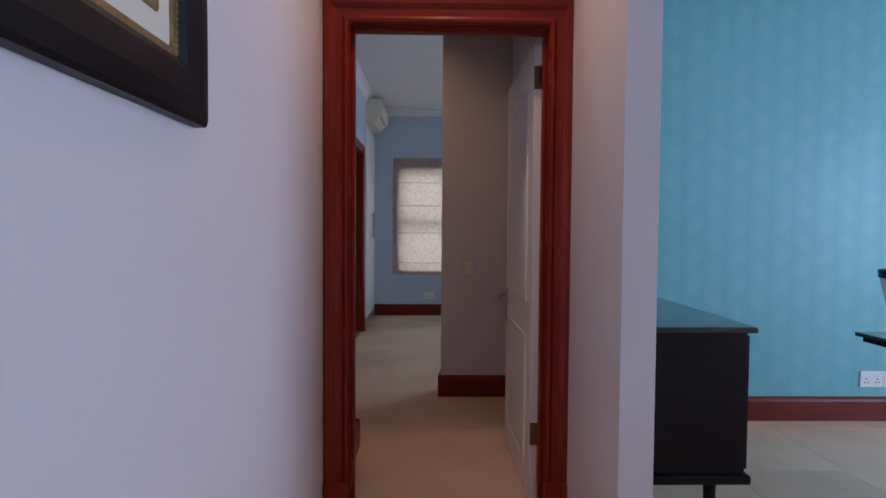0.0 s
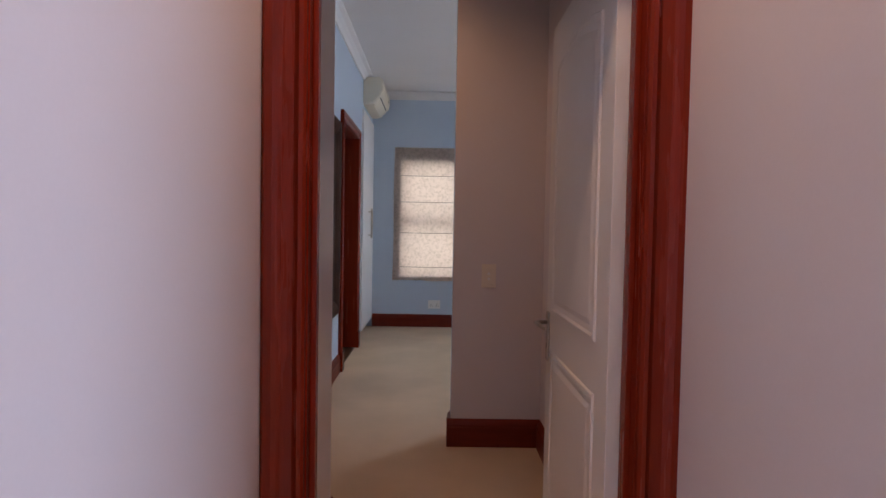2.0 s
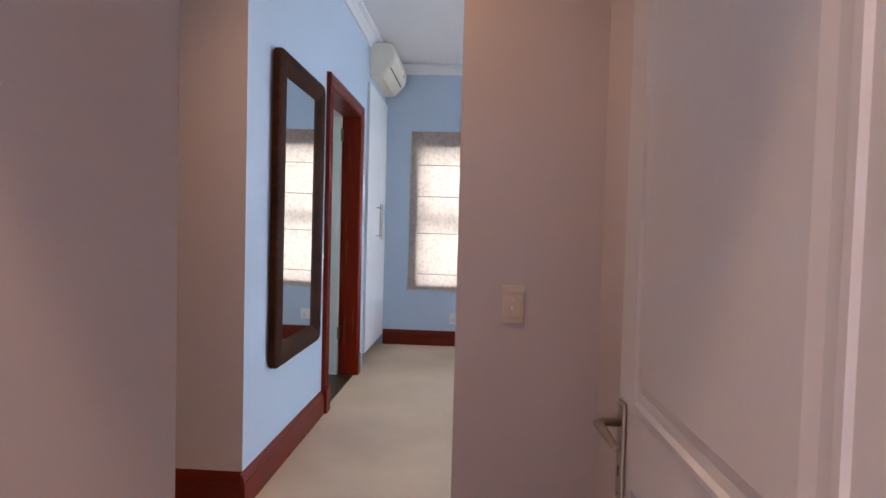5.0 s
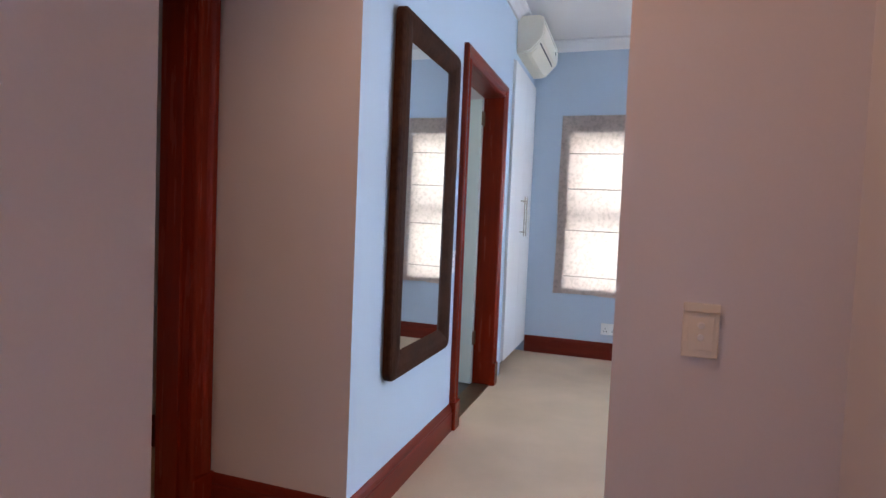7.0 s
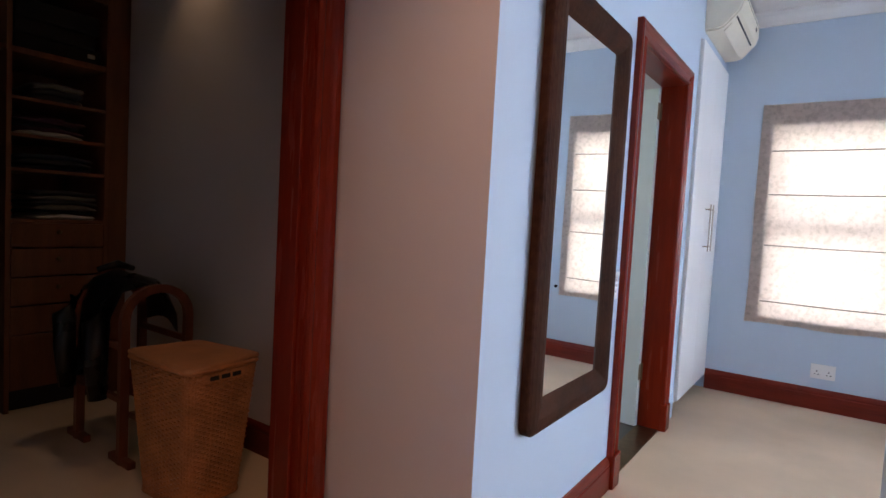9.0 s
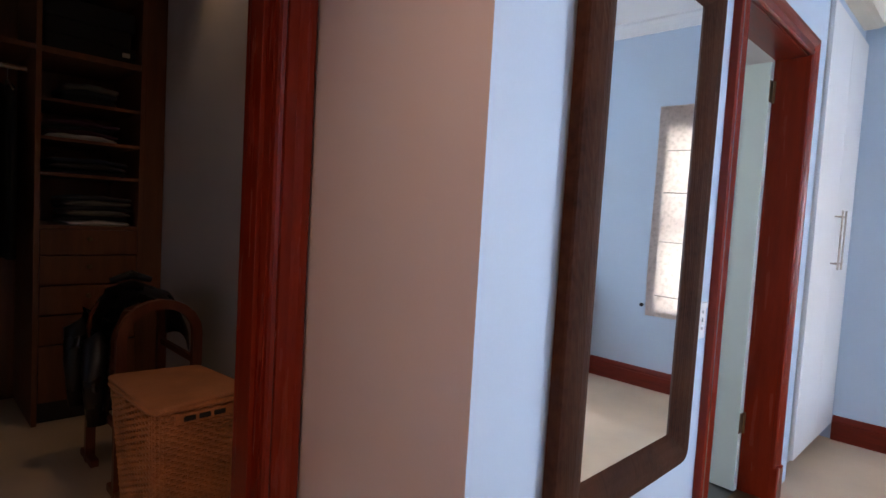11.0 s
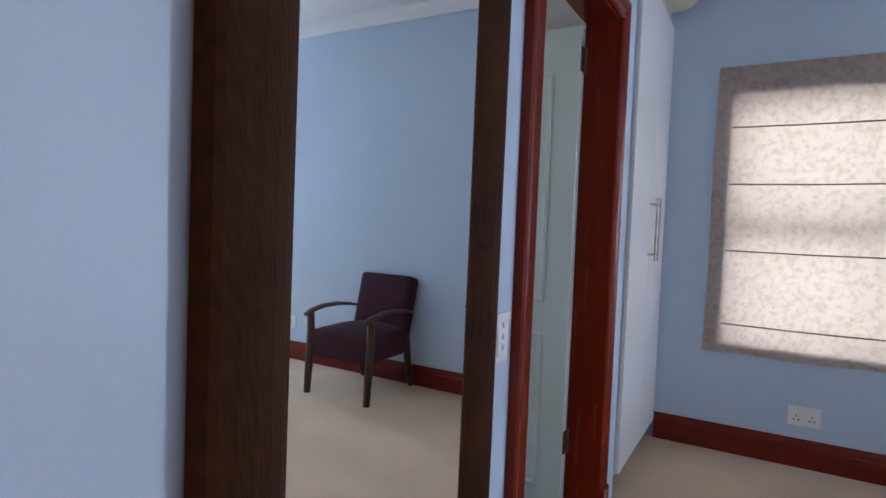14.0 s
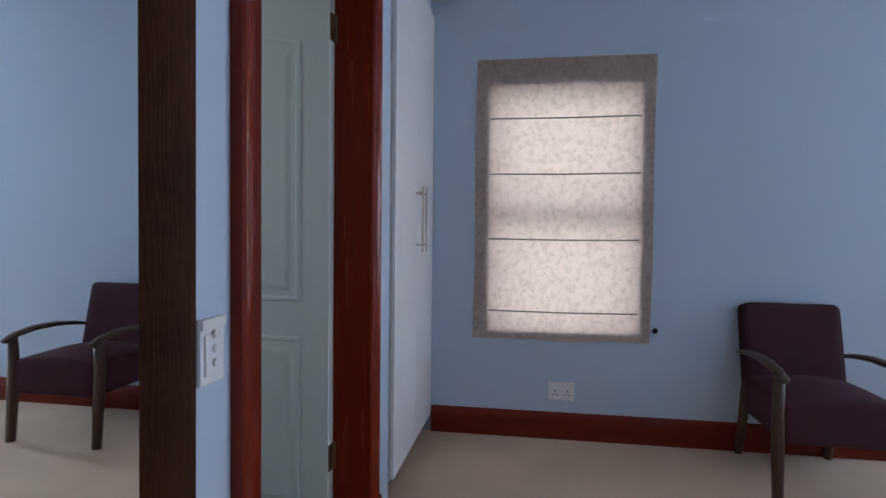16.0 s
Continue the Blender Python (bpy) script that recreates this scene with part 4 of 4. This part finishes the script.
def valet_stand():
    root = thing("valet_stand", pose(-2.42, 4.24, 0, 0, 0, 0), "reddish wooden valet stand draped with black clothes", "valet stand")

    def arch(y, w, top, x=0.0):
        pts = [(x, y - w, 0.0), (x, y - w, top - 0.14)] + [(x, y - w * math.cos(a), top - 0.14 + 0.14 * math.sin(a)) for a in [math.pi * k / 10 for k in range(1, 10)]] + [(x, y + w, top - 0.14), (x, y + w, 0.0)]
        return pts

    for x, top in ((0.14, 0.82), (-0.32, 0.80)):
        part("arch", sweep([(-0.016, -0.02), (0.016, -0.02), (0.016, 0.02), (-0.016, 0.02)],
                           [(p, (1, 0, 0), Vector((0, p[1], max(0.0, p[2] - (top - 0.14)) * 1.2 + 0.001)).normalized() if p[2] > top - 0.14 else (0, 1 if p[1] > 0 else -1, 0)) for p in arch(0.0, 0.155, top, x)]), VALETWOOD, root)
        for s in (-1, 1):
            part("foot", box(x - 0.10, x + 0.10, s * 0.155 - 0.018, s * 0.155 + 0.018, 0.0, 0.035, 0.006), VALETWOOD, root)
    for z in (0.30, 0.55):
        for s in (-1, 1):
            part("rail", box(-0.32, 0.14, s * 0.155 - 0.010, s * 0.155 + 0.010, z - 0.015, z + 0.015, 0.003), VALETWOOD, root)
    return root


valet_stand()


def draped(x0, x1, top, low, seed):
    bm = bmesh.new()
    rows = []
    prof = [(-0.20, low), (-0.185, low + 0.15), (-0.165, top - 0.14), (-0.11, top - 0.02), (0.0, top + 0.02), (0.11, top - 0.02), (0.165, top - 0.14), (0.180, low + 0.25)]
    for i in range(13):
        u = i / 12
        rows.append([bm.verts.new((x0 + (x1 - x0) * u + 0.008 * math.sin(k * 2 + seed), y * (1 + 0.07 * math.sin(9 * u + k + seed)), z - 0.05 * abs(u - 0.5) ** 2 * 4 + 0.010 * math.sin(11 * u + seed + k))) for k, (y, z) in enumerate(prof)])
    for a, b in zip(rows, rows[1:]):
        for i in range(len(prof) - 1):
            bm.faces.new((a[i], a[i + 1], b[i + 1], b[i]))
    bmesh.ops.solidify(bm, geom=bm.faces[:], thickness=0.018)
    root = thing("draped_jacket", pose(-2.42, 4.24, 0), "black glossy jacket draped over the valet stand", "jacket")
    part("body", bm, LEATHER, root, smooth=True)
    for x, y in ((x0 + 0.05, -0.205), (x1 - 0.07, -0.200)):
        part("sleeve", tube([(x, y + 0.05, top - 0.13), (x, y, top - 0.22), (x + 0.02, y - 0.005, low + 0.12), (x + 0.03, y + 0.005, low - 0.08)], [0.03, 0.048, 0.045, 0.036], 10, 1.2), LEATHER, root, smooth=True)
    part("collar", tube([(x0 + 0.12, -0.09, top + 0.015), (x0 + 0.14, 0.0, top + 0.045), (x0 + 0.12, 0.09, top + 0.015)], [0.015, 0.022, 0.015], 8), LEATHER, root, smooth=True)
    return root


draped(-0.42, 0.02, 0.855, 0.36, 1.0)


def downlight(x, y):
    root = thing("ceiling_downlight", pose(x, y, H), "small white recessed ceiling downlight, switched on", "downlight", "ceiling downlights")
    part("trim_ring", lathe([(0.055, -0.004), (0.055, 0.0), (0.040, 0.0)][::-1], 20), PLASTIC_W, root)
    return root


downlight(0.45, 1.70)
downlight(-0.12, 3.2)
downlight(-2.55, 4.49)

# ---- hall and living room ----


def framed_picture():
    root = thing("framed_picture", pose(HALL_L, 0.031, 1.411), "framed painting with a cream mount in a broad black frame", "picture")
    w, h = 0.845, 0.70
    part("frame", ring_frame(w, h, [(0, 0.001), (0, 0.024), (0.008, 0.030), (0.040, 0.034), (0.085, 0.026), (0.098, 0.018), (0.104, 0.012)], 0.002, 1), BLACKWOOD, root, "black lacquered wooden frame")
    part("gilt_slip", ring_frame(w - 0.196, h - 0.196, [(0, 0.010), (0.002, 0.016), (0.014, 0.015), (0.017, 0.009)], 0.001, 1), GILT, root).location = (0, 0.098, 0.098)
    n = 44
    for k in range(n):
        z = 0.108 + (h - 0.216) * k / (n - 1)
        part("gilt_bead", box(0.014, 0.0185, w - 0.1095, w - 0.1005, z - 0.0035, z + 0.0035, 0.0015), GILT, root)
    part("mount", box(0.002, 0.009, 0.10, w - 0.10, 0.10, h - 0.10), CREAM, root, "cream mount board")
    part("inner_slip", ring_frame(w - 0.31, h - 0.31, [(0, 0.009), (0.001, 0.012), (0.008, 0.012), (0.010, 0.009)], 0.001, 1), GILT, root).location = (0, 0.155, 0.155)
    part("painting", box(0.003, 0.0105, 0.164, w - 0.164, 0.164, h - 0.164), PAINTING, root, "brown and cream painted landscape")
    return root


framed_picture()


def sideboard():
    root = thing("sideboard", Matrix(), "black wooden sideboard with a moulded top on short legs", "sideboard")
    x0, x1, y0, y1 = 1.085, 1.540, 1.780, 3.20
    part("top", box(x0, x1 + 0.022, y0 - 0.032, y1 + 0.03, 0.862, 0.884, 0.007), BLACKTOP, root, "polished black top with a thin overhang")
    part("body", box(x0, x1, y0, y1, 0.345, 0.862, 0.003), BLACKWOOD, root)
    part("base_moulding", box(x0, x1 + 0.018, y0 - 0.018, y1 + 0.018, 0.310, 0.345, 0.010), BLACKWOOD, root)
    for y in (y0 + 0.10, y1 - 0.10):
        for x in (x0 + 0.06, x1 - 0.075):
            part("leg", lathe([(0.014, 0.0), (0.024, 0.29), (0.030, 0.311)], 14, pose(x, y, 0)), BLACKWOOD, root, smooth=True)
    w = (y1 - y0) / 3
    for k in range(3):
        d = part("door", box(x1, x1 + 0.012, y0 + w * k + 0.006, y0 + w * (k + 1) - 0.006, 0.360, 0.848, 0.003), BLACKWOOD, root)
        part("knob", lathe([(0.006, 0), (0.006, 0.012), (0.012, 0.016), (0.010, 0.024)], 12, pose(x1 + 0.012, y0 + w * (k + 0.85), 0.62, 0, 90, 0)), CHROME, d)
    return root


sideboard()


def dining_table():
    root = thing("dining_table", Matrix(), "black wooden table with a stepped moulded edge", "table")
    x0, x1, y0, y1 = 2.405, 3.60, 0.7, 2.40
    part("tabletop", box(x0, x1, y0, y1, 0.732, 0.752, 0.006), BLACKTOP, root)
    part("edge_moulding", box(x0 + 0.022, x1 - 0.022, y0 + 0.022, y1 - 0.022, 0.708, 0.732, 0.006), BLACKWOOD, root)
    for x in (x0 + 0.42, x1 - 0.42):
        for y in (y0 + 0.35, y1 - 0.55):
            part("leg", lathe([(0.022, 0.0), (0.034, 0.68), (0.034, 0.709)], 14, pose(x, y, 0)), BLACKWOOD, root, smooth=True)
    return root


dining_table()
pot = thing("planter", pose(2.565, 2.23, 0.752), "white ceramic bowl with a dark wooden rim on the table", "planter")
part("bowl", lathe([(0.06, 0.0), (0.085, 0.03), (0.12, 0.14), (0.148, 0.27), (0.140, 0.275), (0.10, 0.12)], 32), CERAMIC, pot, smooth=True)
part("rim", lathe([(0.138, 0.268), (0.152, 0.268), (0.154, 0.300), (0.138, 0.302)], 32), BLACKWOOD, pot, "dark wooden rim", smooth=True)
socket(pose(3.255, 3.35, 0.269))
socket(pose(3.407, 3.35, 0.269))

# ---- garden outside ----
structure("ground", box(-600, 600, -600, 900, -0.5, -0.16), GRASS, "mown green lawn round the house", "ground")

# glowing sheet added behind the garden in place of a brighter sky
structure("backdrop", box(-150, 150, 90, 91, -0.5, 70), SKY_GLOW, "glowing backdrop added for a bright sky beyond the garden", "backdrop")


def shrub(x, y, height, spread, seed, trunk):
    rng = random.Random(seed)
    root = thing("garden_tree", pose(x, y, -0.16), "leafy green garden tree with an uneven crown", "tree", "garden trees")
    part("trunk", tube([(0, 0, 0), (0.03, 0.02, trunk * 0.6), (-0.03, 0.05, trunk + height * 0.35)], [0.13, 0.10, 0.04], 8), BARK, root, smooth=True)
    verts, faces = [], []
    for _ in range(26):
        a, r = rng.uniform(0, 6.28), spread * rng.random() ** 0.5
        c = Vector((r * math.cos(a), r * math.sin(a), trunk * 0.6 + height * rng.random()))
        part("limb", tube([(0, 0, trunk * 0.5 + c.z * 0.2), c * 0.55 + Vector((0, 0, trunk * 0.15)), c], [0.04, 0.025, 0.008], 5), BARK, root)
        for _ in range(75):
            p = c + Vector((rng.gauss(0, 1), rng.gauss(0, 1), rng.gauss(0, 0.8))) * spread * 0.22
            n = Vector((rng.gauss(0, 1), rng.gauss(0, 1), rng.gauss(0, 1) + 0.6)).normalized()
            u = n.orthogonal().normalized() * rng.uniform(0.05, 0.10)
            w = n.cross(u) * 0.5
            k = len(verts)
            verts += [p - u, p + w, p + u, p - w]
            faces.append((k, k + 1, k + 2, k + 3))
    me = bpy.data.meshes.new("crown")
    me.from_pydata([tuple(v) for v in verts], [], faces)
    me.materials.append(LEAF)
    tagged(new("crown", me), "", "", "", "stuff").parent = root


for i, (x, y, h, s, t) in enumerate(((5.2, 14.5, 1.0, 1.5, 0.3), (7.6, 15.2, 1.2, 1.7, 0.3), (9.8, 16.5, 1.1, 1.8, 0.3), (7.0, 18.5, 4.5, 2.4, 1.4), (11.5, 19.5, 5.0, 2.7, 1.6), (3.0, 15.0, 1.2, 1.6, 0.3), (12.5, 16.0, 1.2, 1.8, 0.3), (9.2, 22.0, 6.0, 3.0, 1.8), (15, 22, 6, 3, 1.8), (15.2, 17.5, 3.6, 2.2, 1.2), (18.4, 19.5, 4.6, 2.6, 1.5), (21, 21.5, 5, 2.8, 1.6))):
    shrub(x, y, h, s, i, t)

# ---- floor tiles ----
tile_mesh = None
for i in range(-5, 7):
    for j in range(-12, 3):
        x0, y0 = 2.532 + 0.6 * (i - 0), 2.592 + 0.6 * (j - 0)
        a0, a1, b0, b1 = max(x0, -0.05), min(x0 + 0.597, 5.99), max(y0, -3.99), min(y0 + 0.597, 3.345)
        if a0 < 1.07 and b0 < 2.205:
            b1 = min(b1, 2.2) if a0 < 0.97 else b1
        if a0 < 0.97 and b0 > 2.19:
            continue
        if a1 - a0 < 0.03 or b1 - b0 < 0.03:
            continue
        whole = abs(a1 - a0 - 0.597) < 1e-6 and abs(b1 - b0 - 0.597) < 1e-6
        if whole and tile_mesh:
            ob = new("tile", tile_mesh)
        else:
            ob = part("tile", box(0, a1 - a0, 0, b1 - b0, -0.012, 0.0, 0.0015), TILE)
            if whole:
                tile_mesh = ob.data
        ob.parent = tile_floor
        ob.location = (a0, b0, 0)
